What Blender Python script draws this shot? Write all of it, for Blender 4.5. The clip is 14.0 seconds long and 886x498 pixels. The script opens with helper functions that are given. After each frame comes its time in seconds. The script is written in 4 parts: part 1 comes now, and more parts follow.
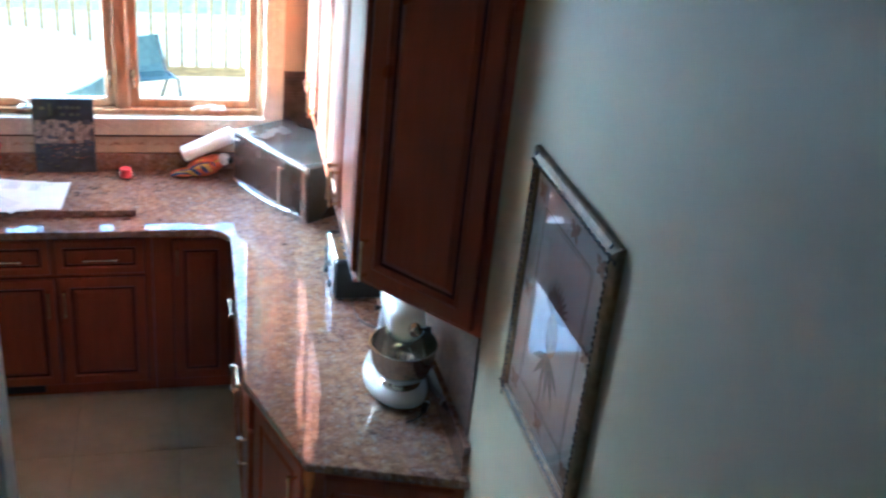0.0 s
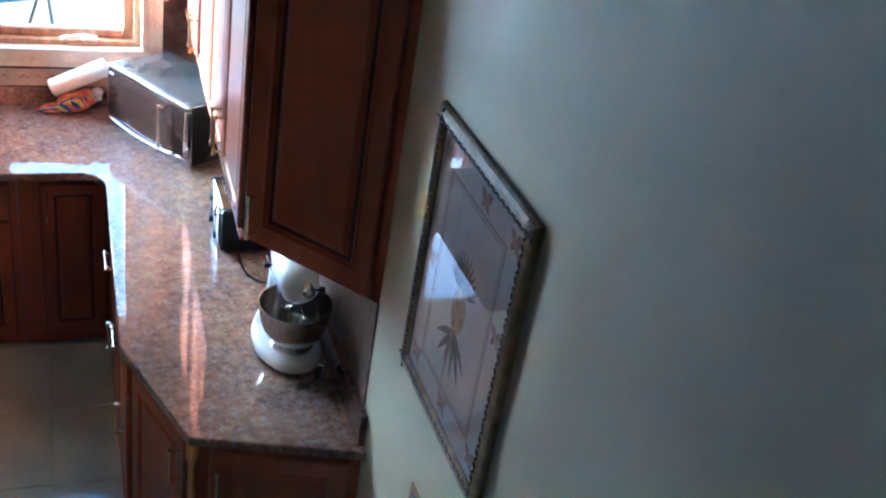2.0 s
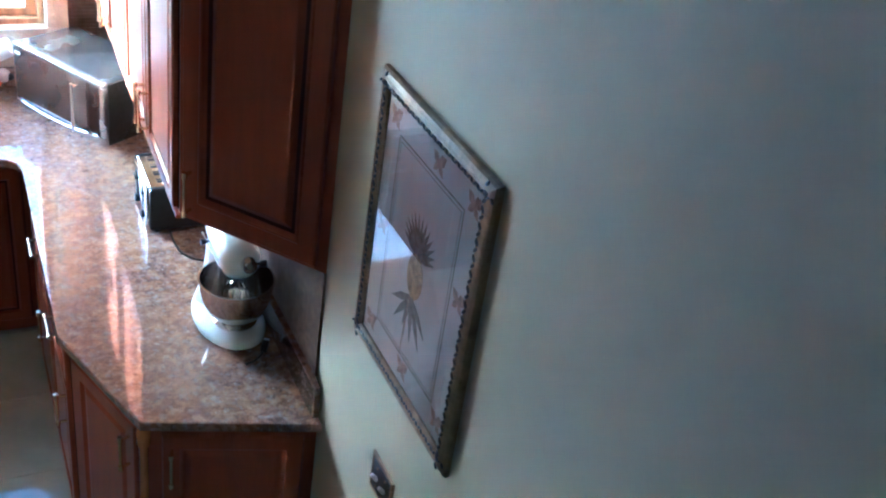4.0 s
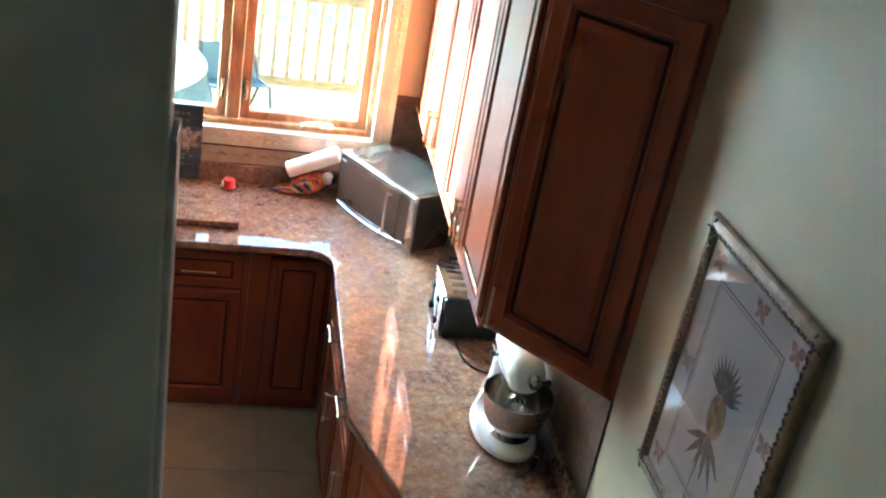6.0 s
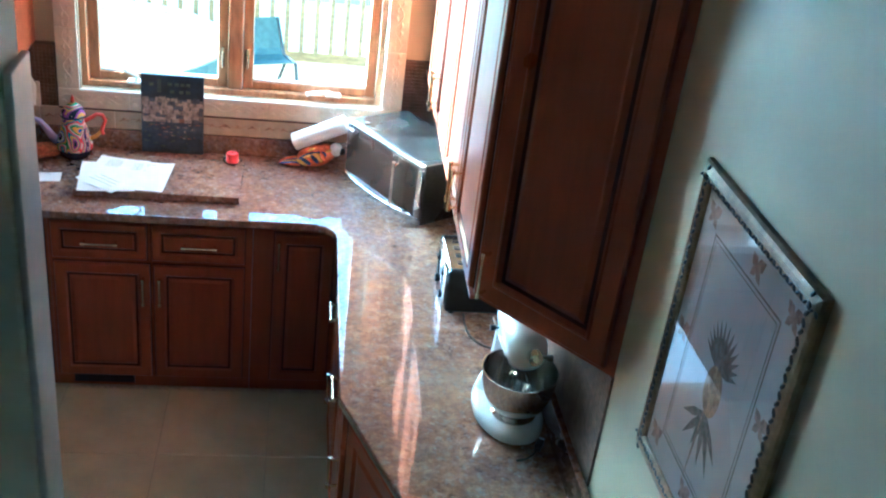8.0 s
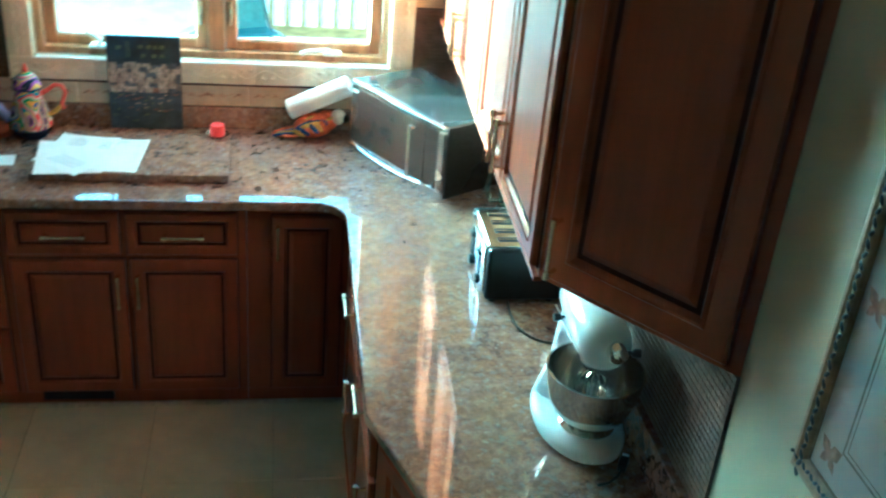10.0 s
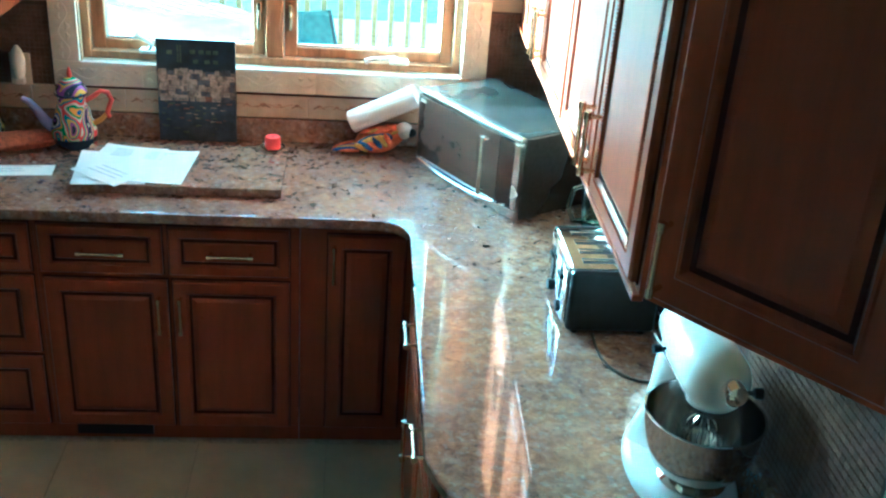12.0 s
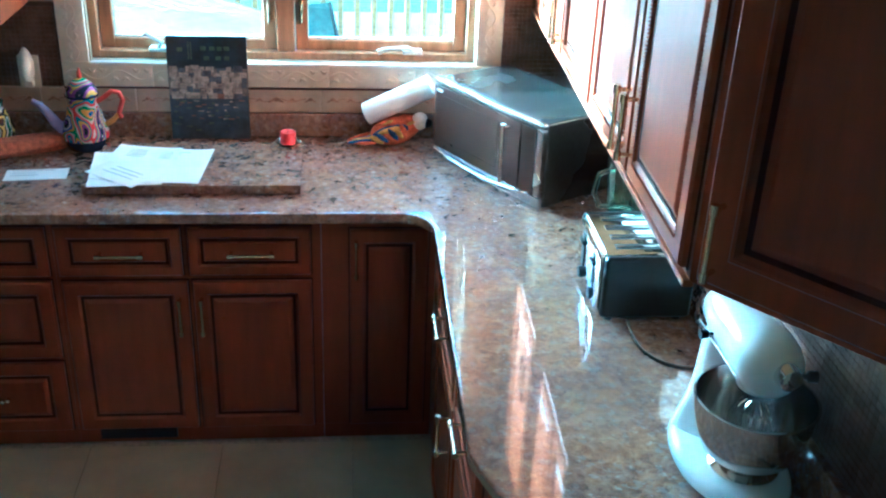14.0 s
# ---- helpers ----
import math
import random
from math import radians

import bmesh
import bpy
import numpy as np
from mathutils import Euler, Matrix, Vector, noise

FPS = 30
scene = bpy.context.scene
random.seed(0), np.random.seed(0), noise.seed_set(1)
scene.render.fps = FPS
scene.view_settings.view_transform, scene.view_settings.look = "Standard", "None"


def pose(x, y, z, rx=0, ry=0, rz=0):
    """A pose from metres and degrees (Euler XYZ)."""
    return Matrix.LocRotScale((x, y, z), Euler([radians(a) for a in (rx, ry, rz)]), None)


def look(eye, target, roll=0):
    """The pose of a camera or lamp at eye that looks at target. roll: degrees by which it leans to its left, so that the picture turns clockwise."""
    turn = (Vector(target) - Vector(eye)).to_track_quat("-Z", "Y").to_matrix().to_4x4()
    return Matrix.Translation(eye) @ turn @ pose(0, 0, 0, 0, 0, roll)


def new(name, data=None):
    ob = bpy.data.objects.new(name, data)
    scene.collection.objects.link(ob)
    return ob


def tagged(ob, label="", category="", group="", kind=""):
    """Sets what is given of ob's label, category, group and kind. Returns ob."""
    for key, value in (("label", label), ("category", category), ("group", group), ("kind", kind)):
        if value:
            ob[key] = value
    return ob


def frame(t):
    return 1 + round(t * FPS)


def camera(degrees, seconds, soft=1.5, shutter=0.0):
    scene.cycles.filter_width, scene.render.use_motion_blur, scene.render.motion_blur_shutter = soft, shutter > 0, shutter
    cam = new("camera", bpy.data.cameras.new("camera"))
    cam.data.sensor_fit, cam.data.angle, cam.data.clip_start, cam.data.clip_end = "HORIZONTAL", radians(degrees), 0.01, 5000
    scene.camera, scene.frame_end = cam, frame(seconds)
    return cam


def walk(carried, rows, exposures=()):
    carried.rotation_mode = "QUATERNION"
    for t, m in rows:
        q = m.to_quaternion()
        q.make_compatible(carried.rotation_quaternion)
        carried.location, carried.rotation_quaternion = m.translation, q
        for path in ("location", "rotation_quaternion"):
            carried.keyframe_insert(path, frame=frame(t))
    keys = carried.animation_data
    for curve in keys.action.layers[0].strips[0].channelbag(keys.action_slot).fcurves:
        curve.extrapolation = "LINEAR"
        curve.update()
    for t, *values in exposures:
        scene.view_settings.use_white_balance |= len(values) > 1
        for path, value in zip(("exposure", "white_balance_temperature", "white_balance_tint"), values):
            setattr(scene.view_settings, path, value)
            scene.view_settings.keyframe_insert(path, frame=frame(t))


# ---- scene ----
cam = camera(46.9, 14.0, soft=2.2, shutter=0.35)
PATH = [
    (0, (-0.87, -4.958, 3.035), (-0.373, -3.25, 2.12), 6.2),
    (0.5, (-0.899, -4.855, 3.035), (-0.15, -3.248, 2.109), 8.3),
    (1, (-0.893, -4.757, 3.003), (-0.026, -3.269, 1.985), 12.1),
    (1.5, (-0.843, -4.706, 3.001), (-0.091, -3.163, 1.975), 11.1),
    (1.6, (-0.844, -4.723, 3.005), (-0.124, -3.156, 1.992), 10.7),
    (2, (-0.818, -4.713, 3.005), (-0.125, -3.134, 1.991), 10.1),
    (2.2, (-0.82, -4.716, 3.007), (-0.131, -3.139, 1.988), 10.1),
    (4.3, (-0.937, -4.661, 2.988), (-0.073, -3.198, 1.934), 9.8),
    (4.5, (-0.986, -4.676, 2.978), (-0.134, -3.208, 1.92), 10.9),
    (5, (-1.068, -4.718, 3.04), (-0.465, -3.23, 1.847), 9.8),
    (5.2, (-1.077, -4.752, 3.02), (-0.513, -3.206, 1.884), 11.3),
    (5.5, (-1.08, -4.728, 3.027), (-0.612, -3.152, 1.889), 10.8),
    (6, (-1.121, -4.75, 3.004), (-0.702, -3.008, 2.116), 10.5),
    (6.5, (-1.089, -4.715, 2.991), (-0.644, -2.995, 2.073), 8.4),
    (7, (-1.005, -4.609, 2.965), (-0.8, -2.784, 2.172), 4.3),
    (7.5, (-0.859, -4.568, 2.871), (-0.653, -2.79, 1.978), 7.2),
    (7.7, (-0.85, -4.599, 2.887), (-0.567, -2.845, 1.969), 6.7),
    (9.8, (-0.884, -4.048, 2.562), (-0.576, -2.323, 1.597), 9.4),
    (10, (-0.887, -3.997, 2.512), (-0.568, -2.267, 1.561), 5.3),
    (10.5, (-0.96, -3.894, 2.433), (-0.5, -2.151, 1.568), 4.0),
    (11, (-0.988, -3.789, 2.393), (-0.543, -1.993, 1.634), 6.6),
    (11.5, (-0.958, -3.731, 2.288), (-0.73, -1.911, 1.492), 7.8),
    (12, (-0.843, -3.687, 2.266), (-0.658, -1.901, 1.385), 4.3),
    (12.5, (-0.859, -3.665, 2.251), (-0.732, -1.874, 1.37), 3.0),
    (13, (-0.911, -3.659, 2.247), (-0.744, -1.873, 1.363), 1.9),
    (13.5, (-0.916, -3.64, 2.242), (-0.69, -1.861, 1.355), 2.7),
    (14, (-0.921, -3.638, 2.244), (-0.731, -1.861, 1.346), 2.4),
]
walk(cam, [(t, look(eye, target, roll)) for t, eye, target, roll in PATH], [(0.0, 4.5, 3470, 1), (1.0, 4.55, 3430, 1), (1.5, 5.15, 3400, 0), (2.0, 4.5, 3400, 3), (2.2, 4.5, 3400, 3), (4.3, 5.0, 3360, 3), (5.2, 5.2, 3180, 3), (5.6, 5.0, 3230, 3), (6.0, 4.7, 3850, -2), (6.5, 4.75, 3500, -2), (7.0, 4.95, 3400, -4), (7.5, 4.65, 3320, -6), (7.7, 4.7, 3280, -7), (9.8, 4.6, 2990, -33), (11.0, 4.75, 2970, -30), (11.5, 4.55, 2960, -30), (12.0, 4.6, 2930, -27), (12.5, 4.75, 2900, -23), (14.0, 4.55, 2870, -18)])

# ---- light ----
world = bpy.data.worlds.new("sky")
scene.world = world
world.use_nodes = True
wn = world.node_tree
sky = wn.nodes.new("ShaderNodeTexSky")
sky.sky_type, sky.sun_disc = "NISHITA", False
SUN_WAY = Vector((0.70, -0.72, -0.105)).normalized()
sky.dust_density, sky.ozone_density = 3.0, 0.3
sky.sun_elevation = math.asin(-SUN_WAY.z)
sky.sun_rotation = math.atan2(-SUN_WAY.x, -SUN_WAY.y)
wn.nodes["Background"].inputs["Strength"].default_value = 0.10
wn.links.new(sky.outputs[0], wn.nodes["Background"].inputs["Color"])

sun = new("sun", bpy.data.lights.new("sun", "SUN"))
sun.data.energy, sun.data.angle, sun.data.color = 5.0, radians(0.6), (1.0, 0.87, 0.58)
sun.matrix_world = look((-6, 7, 3), Vector((-6, 7, 3)) + SUN_WAY)


# ---- materials ----
def mat(name, color, rough=0.5, metal=0.0, scale=20.0, vary=0.15, bump=0.0, coat=0.0, stretch=(1, 1, 1), color2=None, fine=0.0, random_tint=0.0, spec=0.5):
    m = bpy.data.materials.new(name)
    m.use_nodes = True
    nt = m.node_tree
    bsdf = nt.nodes["Principled BSDF"]
    tc = nt.nodes.new("ShaderNodeTexCoord")
    mp = nt.nodes.new("ShaderNodeMapping")
    mp.inputs["Scale"].default_value = stretch
    nt.links.new(tc.outputs["Object"], mp.inputs["Vector"])
    n1 = nt.nodes.new("ShaderNodeTexNoise")
    n1.inputs["Scale"].default_value, n1.inputs["Detail"].default_value, n1.inputs["Roughness"].default_value = scale, 6.0, 0.6
    nt.links.new(mp.outputs[0], n1.inputs["Vector"])
    ramp = nt.nodes.new("ShaderNodeValToRGB")
    c2 = color2 or tuple(c * (1 - 2 * vary) for c in color)
    c1 = tuple(min(1, c * (1 + vary)) for c in color)
    ramp.color_ramp.elements[0].position, ramp.color_ramp.elements[1].position = 0.3, 0.7
    ramp.color_ramp.elements[0].color, ramp.color_ramp.elements[1].color = (*c2, 1), (*c1, 1)
    nt.links.new(n1.outputs["Fac"], ramp.inputs["Fac"])
    out = ramp.outputs["Color"]
    if random_tint:
        info = nt.nodes.new("ShaderNodeObjectInfo")
        mr = nt.nodes.new("ShaderNodeMapRange")
        mr.inputs["To Min"].default_value, mr.inputs["To Max"].default_value = 1 - random_tint, 1 + random_tint
        nt.links.new(info.outputs["Random"], mr.inputs["Value"])
        hsv = nt.nodes.new("ShaderNodeHueSaturation")
        nt.links.new(mr.outputs[0], hsv.inputs["Value"])
        nt.links.new(out, hsv.inputs["Color"])
        out = hsv.outputs["Color"]
    nt.links.new(out, bsdf.inputs["Base Color"])
    bsdf.inputs["Roughness"].default_value, bsdf.inputs["Metallic"].default_value = rough, metal
    bsdf.inputs["Coat Weight"].default_value, bsdf.inputs["Coat Roughness"].default_value = coat, 0.08
    bsdf.inputs["Specular IOR Level"].default_value = spec
    rr = nt.nodes.new("ShaderNodeMapRange")
    n2 = nt.nodes.new("ShaderNodeTexNoise")
    n2.inputs["Scale"].default_value, n2.inputs["Detail"].default_value = 3.1, 4.0
    nt.links.new(tc.outputs["Object"], n2.inputs["Vector"])
    rr.inputs["To Min"].default_value, rr.inputs["To Max"].default_value = rough * 0.75, min(1.0, rough * 1.3)
    nt.links.new(n2.outputs["Fac"], rr.inputs["Value"])
    nt.links.new(rr.outputs[0], bsdf.inputs["Roughness"])
    if bump:
        b = nt.nodes.new("ShaderNodeBump")
        b.inputs["Strength"].default_value, b.inputs["Distance"].default_value = bump, 0.004
        src = n1.outputs["Fac"]
        if fine:
            n3 = nt.nodes.new("ShaderNodeTexNoise")
            n3.inputs["Scale"].default_value, n3.inputs["Detail"].default_value = fine, 3.0
            nt.links.new(tc.outputs["Object"], n3.inputs["Vector"])
            src = n3.outputs["Fac"]
        nt.links.new(src, b.inputs["Height"])
        nt.links.new(b.outputs[0], bsdf.inputs["Normal"])
    return m


def granite(name):
    m = bpy.data.materials.new(name)
    m.use_nodes = True
    nt = m.node_tree
    bsdf = nt.nodes["Principled BSDF"]
    tc = nt.nodes.new("ShaderNodeTexCoord")

    def noise_ramp(scale, stops, detail=5.0, rough=0.65, distort=0.0):
        n = nt.nodes.new("ShaderNodeTexNoise")
        n.inputs["Scale"].default_value, n.inputs["Detail"].default_value = scale, detail
        n.inputs["Roughness"].default_value, n.inputs["Distortion"].default_value = rough, distort
        nt.links.new(tc.outputs["Object"], n.inputs["Vector"])
        r = nt.nodes.new("ShaderNodeValToRGB")
        while len(r.color_ramp.elements) < len(stops):
            r.color_ramp.elements.new(0.5)
        for e, (p, c) in zip(r.color_ramp.elements, stops):
            e.position, e.color = p, (*c, 1)
        nt.links.new(n.outputs["Fac"], r.inputs["Fac"])
        return r.outputs["Color"]

    def over(a, b, fac):
        x = nt.nodes.new("ShaderNodeMix")
        x.data_type = "RGBA"
        nt.links.new(fac, x.inputs["Factor"])
        nt.links.new(a, x.inputs["A"])
        nt.links.new(b, x.inputs["B"])
        return x.outputs["Result"]

    brown = noise_ramp(30, [(0.28, (0.085, 0.045, 0.028)), (0.43, (0.235, 0.128, 0.070)), (0.57, (0.355, 0.215, 0.125)), (0.72, (0.47, 0.36, 0.26))], distort=0.9)
    mauve = noise_ramp(34, [(0.28, (0.045, 0.027, 0.023)), (0.44, (0.165, 0.096, 0.076)), (0.60, (0.285, 0.188, 0.150)), (0.74, (0.45, 0.36, 0.30))], distort=0.6)
    flow = noise_ramp(5.0, [(0.42, (0, 0, 0)), (0.58, (1, 1, 1))], detail=7.0, rough=0.7, distort=1.6)
    rose = noise_ramp(26, [(0.30, (0.20, 0.115, 0.090)), (0.50, (0.40, 0.265, 0.215)), (0.72, (0.56, 0.45, 0.39))], distort=0.8)
    dark = noise_ramp(5, [(0.1, (0.025, 0.016, 0.013)), (0.9, (0.055, 0.040, 0.036))])
    specks = noise_ramp(62, [(0.58, (0, 0, 0)), (0.70, (0.55, 0.55, 0.55))], detail=3.0)
    pale = noise_ramp(38, [(0.61, (0, 0, 0)), (0.72, (0.55, 0.55, 0.55))], detail=2.5)
    white = noise_ramp(5, [(0.1, (0.42, 0.39, 0.36)), (0.9, (0.60, 0.57, 0.54))])
    # long drifts of paler rose mineral across the slab
    turned = nt.nodes.new("ShaderNodeMapping")
    turned.inputs["Rotation"].default_value = (0, 0, radians(-38))
    turned.inputs["Scale"].default_value = (3.0, 11.0, 6.0)
    nt.links.new(tc.outputs["Object"], turned.inputs["Vector"])
    dn = nt.nodes.new("ShaderNodeTexNoise")
    dn.inputs["Scale"].default_value, dn.inputs["Detail"].default_value, dn.inputs["Roughness"].default_value, dn.inputs["Distortion"].default_value = 1.0, 6.0, 0.65, 0.6
    nt.links.new(turned.outputs[0], dn.inputs["Vector"])
    dr = nt.nodes.new("ShaderNodeValToRGB")
    dr.color_ramp.elements[0].position, dr.color_ramp.elements[1].position = 0.50, 0.68
    dr.color_ramp.elements[1].color = (0.5, 0.5, 0.5, 1)
    nt.links.new(dn.outputs["Fac"], dr.inputs["Fac"])

    def chips(scale, low, high, seed, most):
        # single mineral grains: a cell's own random value picks it
        warp = nt.nodes.new("ShaderNodeTexNoise")
        warp.inputs["Scale"].default_value, warp.inputs["Detail"].default_value = scale * 1.4, 3.0
        nt.links.new(tc.outputs["Object"], warp.inputs["Vector"])
        mv = nt.nodes.new("ShaderNodeVectorMath")
        mv.operation = "MULTIPLY_ADD"
        mv.inputs[1].default_value = (0.9 / scale,) * 3
        nt.links.new(warp.outputs["Color"], mv.inputs[0])
        nt.links.new(tc.outputs["Object"], mv.inputs[2])
        v = nt.nodes.new("ShaderNodeTexVoronoi")
        v.inputs["Scale"].default_value = scale
        nt.links.new(mv.outputs[0], v.inputs["Vector"])
        sep = nt.nodes.new("ShaderNodeSeparateColor")
        nt.links.new(v.outputs["Color"], sep.inputs[0])
        r = nt.nodes.new("ShaderNodeMapRange")
        r.inputs["From Min"].default_value, r.inputs["From Max"].default_value = low, high
        r.inputs["To Max"].default_value = most
        nt.links.new(sep.outputs[seed], r.inputs["Value"])
        return r.outputs[0]

    grey = noise_ramp(20, [(0.3, (0.24, 0.22, 0.23)), (0.7, (0.44, 0.41, 0.40))])
    col = over(over(over(brown, mauve, flow), rose, dr.outputs["Color"]), dark, specks)
    col = over(over(col, grey, chips(70, 0.80, 0.95, 0, 0.40)), dark, chips(95, 0.88, 0.96, 1, 0.24))
    col = over(over(col, brown, chips(48, 0.70, 0.95, 2, 0.7)), white, pale)
    deep = nt.nodes.new("ShaderNodeHueSaturation")
    deep.inputs["Saturation"].default_value, deep.inputs["Value"].default_value = 1.0, 0.90
    nt.links.new(col, deep.inputs["Color"])
    nt.links.new(deep.outputs["Color"], bsdf.inputs["Base Color"])
    bsdf.inputs["Roughness"].default_value = 0.05
    bsdf.inputs["IOR"].default_value = 1.62
    bsdf.inputs["Coat Weight"].default_value, bsdf.inputs["Coat Roughness"].default_value = 0.8, 0.015
    return m


def glass(name, tint=(1, 1, 1), rough=0.0):
    m = bpy.data.materials.new(name)
    m.use_nodes = True
    b = m.node_tree.nodes["Principled BSDF"]
    b.inputs["Base Color"].default_value = (*tint, 1)
    b.inputs["Transmission Weight"].default_value = 1.0
    b.inputs["Roughness"].default_value, b.inputs["IOR"].default_value = rough, 1.45
    return m


CHERRY = mat("cherry_wood", (0.250, 0.056, 0.009), 0.30, scale=6, vary=0.08, bump=0.006, coat=0.10, spec=0.26, stretch=(5, 5, 0.7))
MAPLE = mat("maple_veneer", (0.62, 0.40, 0.17), 0.5, scale=7, vary=0.12, stretch=(1, 5, 5))
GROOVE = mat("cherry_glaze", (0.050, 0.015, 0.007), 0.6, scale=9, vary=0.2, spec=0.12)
OAK = mat("honey_oak", (0.43, 0.235, 0.095), 0.35, scale=8, vary=0.22, bump=0.06, coat=0.2, stretch=(4, 4, 0.8))
GRANITE = granite("polished_granite")
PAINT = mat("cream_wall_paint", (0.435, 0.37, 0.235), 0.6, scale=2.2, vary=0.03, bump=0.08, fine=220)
# brighter copy of the wall paint; its lightness stands in for light on the partition
BRIGHTPAINT = mat("brightened_wall_paint", (0.84, 0.81, 0.64), 0.6, scale=2.2, vary=0.02, bump=0.08, fine=220)
CEIL = mat("ceiling_paint", (0.62, 0.61, 0.55), 0.8, scale=3, vary=0.02, bump=0.1, fine=150)
TRIMTILE = mat("cream_stone_tile", (0.68, 0.63, 0.50), 0.30, scale=11, vary=0.10, bump=0.2)
BANDTILE = mat("beige_ceramic", (0.47, 0.385, 0.27), 0.28, scale=18, vary=0.10, bump=0.05, random_tint=0.06)
BANDDECO = mat("tile_fruit_relief", (0.33, 0.20, 0.12), 0.35, scale=40, vary=0.3)
FLOORTILE = mat("floor_porcelain", (0.45, 0.43, 0.31), 0.07, scale=6, vary=0.07, random_tint=0.03)
GROUT = mat("grout", (0.36, 0.34, 0.26), 0.8, scale=60, vary=0.15)
MOSAICGROUT = mat("mosaic_grout", (0.075, 0.052, 0.043), 0.8, scale=60, vary=0.15)
MOSAIC = mat("brown_mosaic", (0.17, 0.105, 0.070), 0.40, scale=15, vary=0.15, color2=(0.065, 0.038, 0.026), random_tint=0.28, spec=0.2)
STEEL = mat("brushed_steel", (0.60, 0.59, 0.57), 0.24, metal=1.0, scale=120, vary=0.06, stretch=(1, 1, 14))
NICKEL = mat("satin_nickel", (0.74, 0.60, 0.38), 0.20, metal=1.0, scale=60, vary=0.05)
CHROME = mat("chrome", (0.82, 0.82, 0.82), 0.06, metal=1.0, scale=30, vary=0.03)
BLACKGLASS = mat("dark_oven_glass", (0.040, 0.021, 0.015), 0.06, scale=5, vary=0.1, spec=0.42)
BLACK = mat("black_plastic", (0.014, 0.014, 0.015), 0.32, scale=30, vary=0.15, spec=0.3)
CASESTEEL = mat("dark_coated_steel", (0.16, 0.145, 0.135), 0.26, metal=0.85, scale=60, vary=0.08)
DARKGREY = mat("dark_grey_enamel", (0.038, 0.035, 0.035), 0.24, scale=30, vary=0.12)
BOWLSTEEL = mat("polished_steel", (0.62, 0.61, 0.60), 0.12, metal=1.0, scale=90, vary=0.08, stretch=(1, 1, 12))
# for the unseen west wall: dark so that less light bounces
TAN = mat("bounce_dimming_tan", (0.26, 0.21, 0.15), 0.6, scale=2.2, vary=0.04, bump=0.08, fine=220)
WHITE = mat("white_enamel", (0.78, 0.79, 0.80), 0.16, scale=10, vary=0.02, coat=0.4)
PLASTICWHITE = mat("white_plastic", (0.74, 0.72, 0.68), 0.35, scale=20, vary=0.04)
PAPER = mat("white_paper", (0.80, 0.80, 0.80), 0.7, scale=14, vary=0.03, bump=0.06)
INK = mat("grey_ink", (0.30, 0.33, 0.42), 0.7, scale=60, vary=0.3)
PANE = glass("window_glass")
BOTTLE = glass("green_glass", (0.72, 0.93, 0.86), 0.02)
RED = mat("red_wax", (0.75, 0.035, 0.03), 0.35, scale=20, vary=0.1)
GILT = mat("antique_gilt", (0.25, 0.155, 0.062), 0.5, metal=0.0, scale=30, vary=0.25, bump=0.3)
MATBOARD = mat("art_paper", (0.62, 0.60, 0.56), 0.6, scale=9, vary=0.06)
DECKWOOD = mat("deck_cedar", (0.36, 0.24, 0.09), 0.6, scale=9, vary=0.25, bump=0.15, stretch=(1, 5, 5))
GRASS = mat("lawn", (0.11, 0.15, 0.035), 0.9, scale=4, vary=0.35, bump=0.4)
CONCRETE = mat("pale_concrete", (0.40, 0.39, 0.28), 0.85, scale=1.5, vary=0.08, bump=0.1)
HALLFLOOR = mat("dark_unseen_floor", (0.09, 0.06, 0.04), 0.5, scale=5, vary=0.25, stretch=(1, 6, 1))
ASPHALT = mat("asphalt", (0.030, 0.032, 0.034), 1.0, scale=3, vary=0.2, spec=0.05)
TEAL = mat("teal_patio_fabric", (0.10, 0.125, 0.10), 0.6, scale=25, vary=0.2)


# ---- mesh helpers ----
def box(bm, x0, x1, y0, y1, z0, z1, bevel=0.0, seg=2):
    vs = [bm.verts.new((x, y, z)) for z in (z0, z1) for x, y in ((x0, y0), (x1, y0), (x1, y1), (x0, y1))]
    fs = [bm.faces.new([vs[i] for i in q]) for q in ((3, 2, 1, 0), (4, 5, 6, 7), (0, 1, 5, 4), (1, 2, 6, 5), (2, 3, 7, 6), (3, 0, 4, 7))]
    if bevel:
        es = list({e for f in fs for e in f.edges})
        bmesh.ops.bevel(bm, geom=es, offset=bevel, segments=seg, affect="EDGES", profile=0.5)
    return bm


def prism(bm, poly, z0, z1, bevel=0.0, seg=3, only_top=False):
    lo = [bm.verts.new((x, y, z0)) for x, y in poly]
    hi = [bm.verts.new((x, y, z1)) for x, y in poly]
    n = len(poly)
    top = bm.faces.new(hi)
    bot = bm.faces.new(lo[::-1])
    for i in range(n):
        bm.faces.new((lo[i], lo[(i + 1) % n], hi[(i + 1) % n], hi[i]))
    bmesh.ops.recalc_face_normals(bm, faces=bm.faces)
    if bevel:
        es = list(top.edges) + ([] if only_top else list(bot.edges))
        bmesh.ops.bevel(bm, geom=es, offset=bevel, segments=seg, affect="EDGES", profile=0.5)
        flat = [f for f in bm.faces if abs(f.normal.z) > 0.999 and len(f.verts) > 5]
        if flat:
            bmesh.ops.inset_individual(bm, faces=flat, thickness=0.002)
    return bm


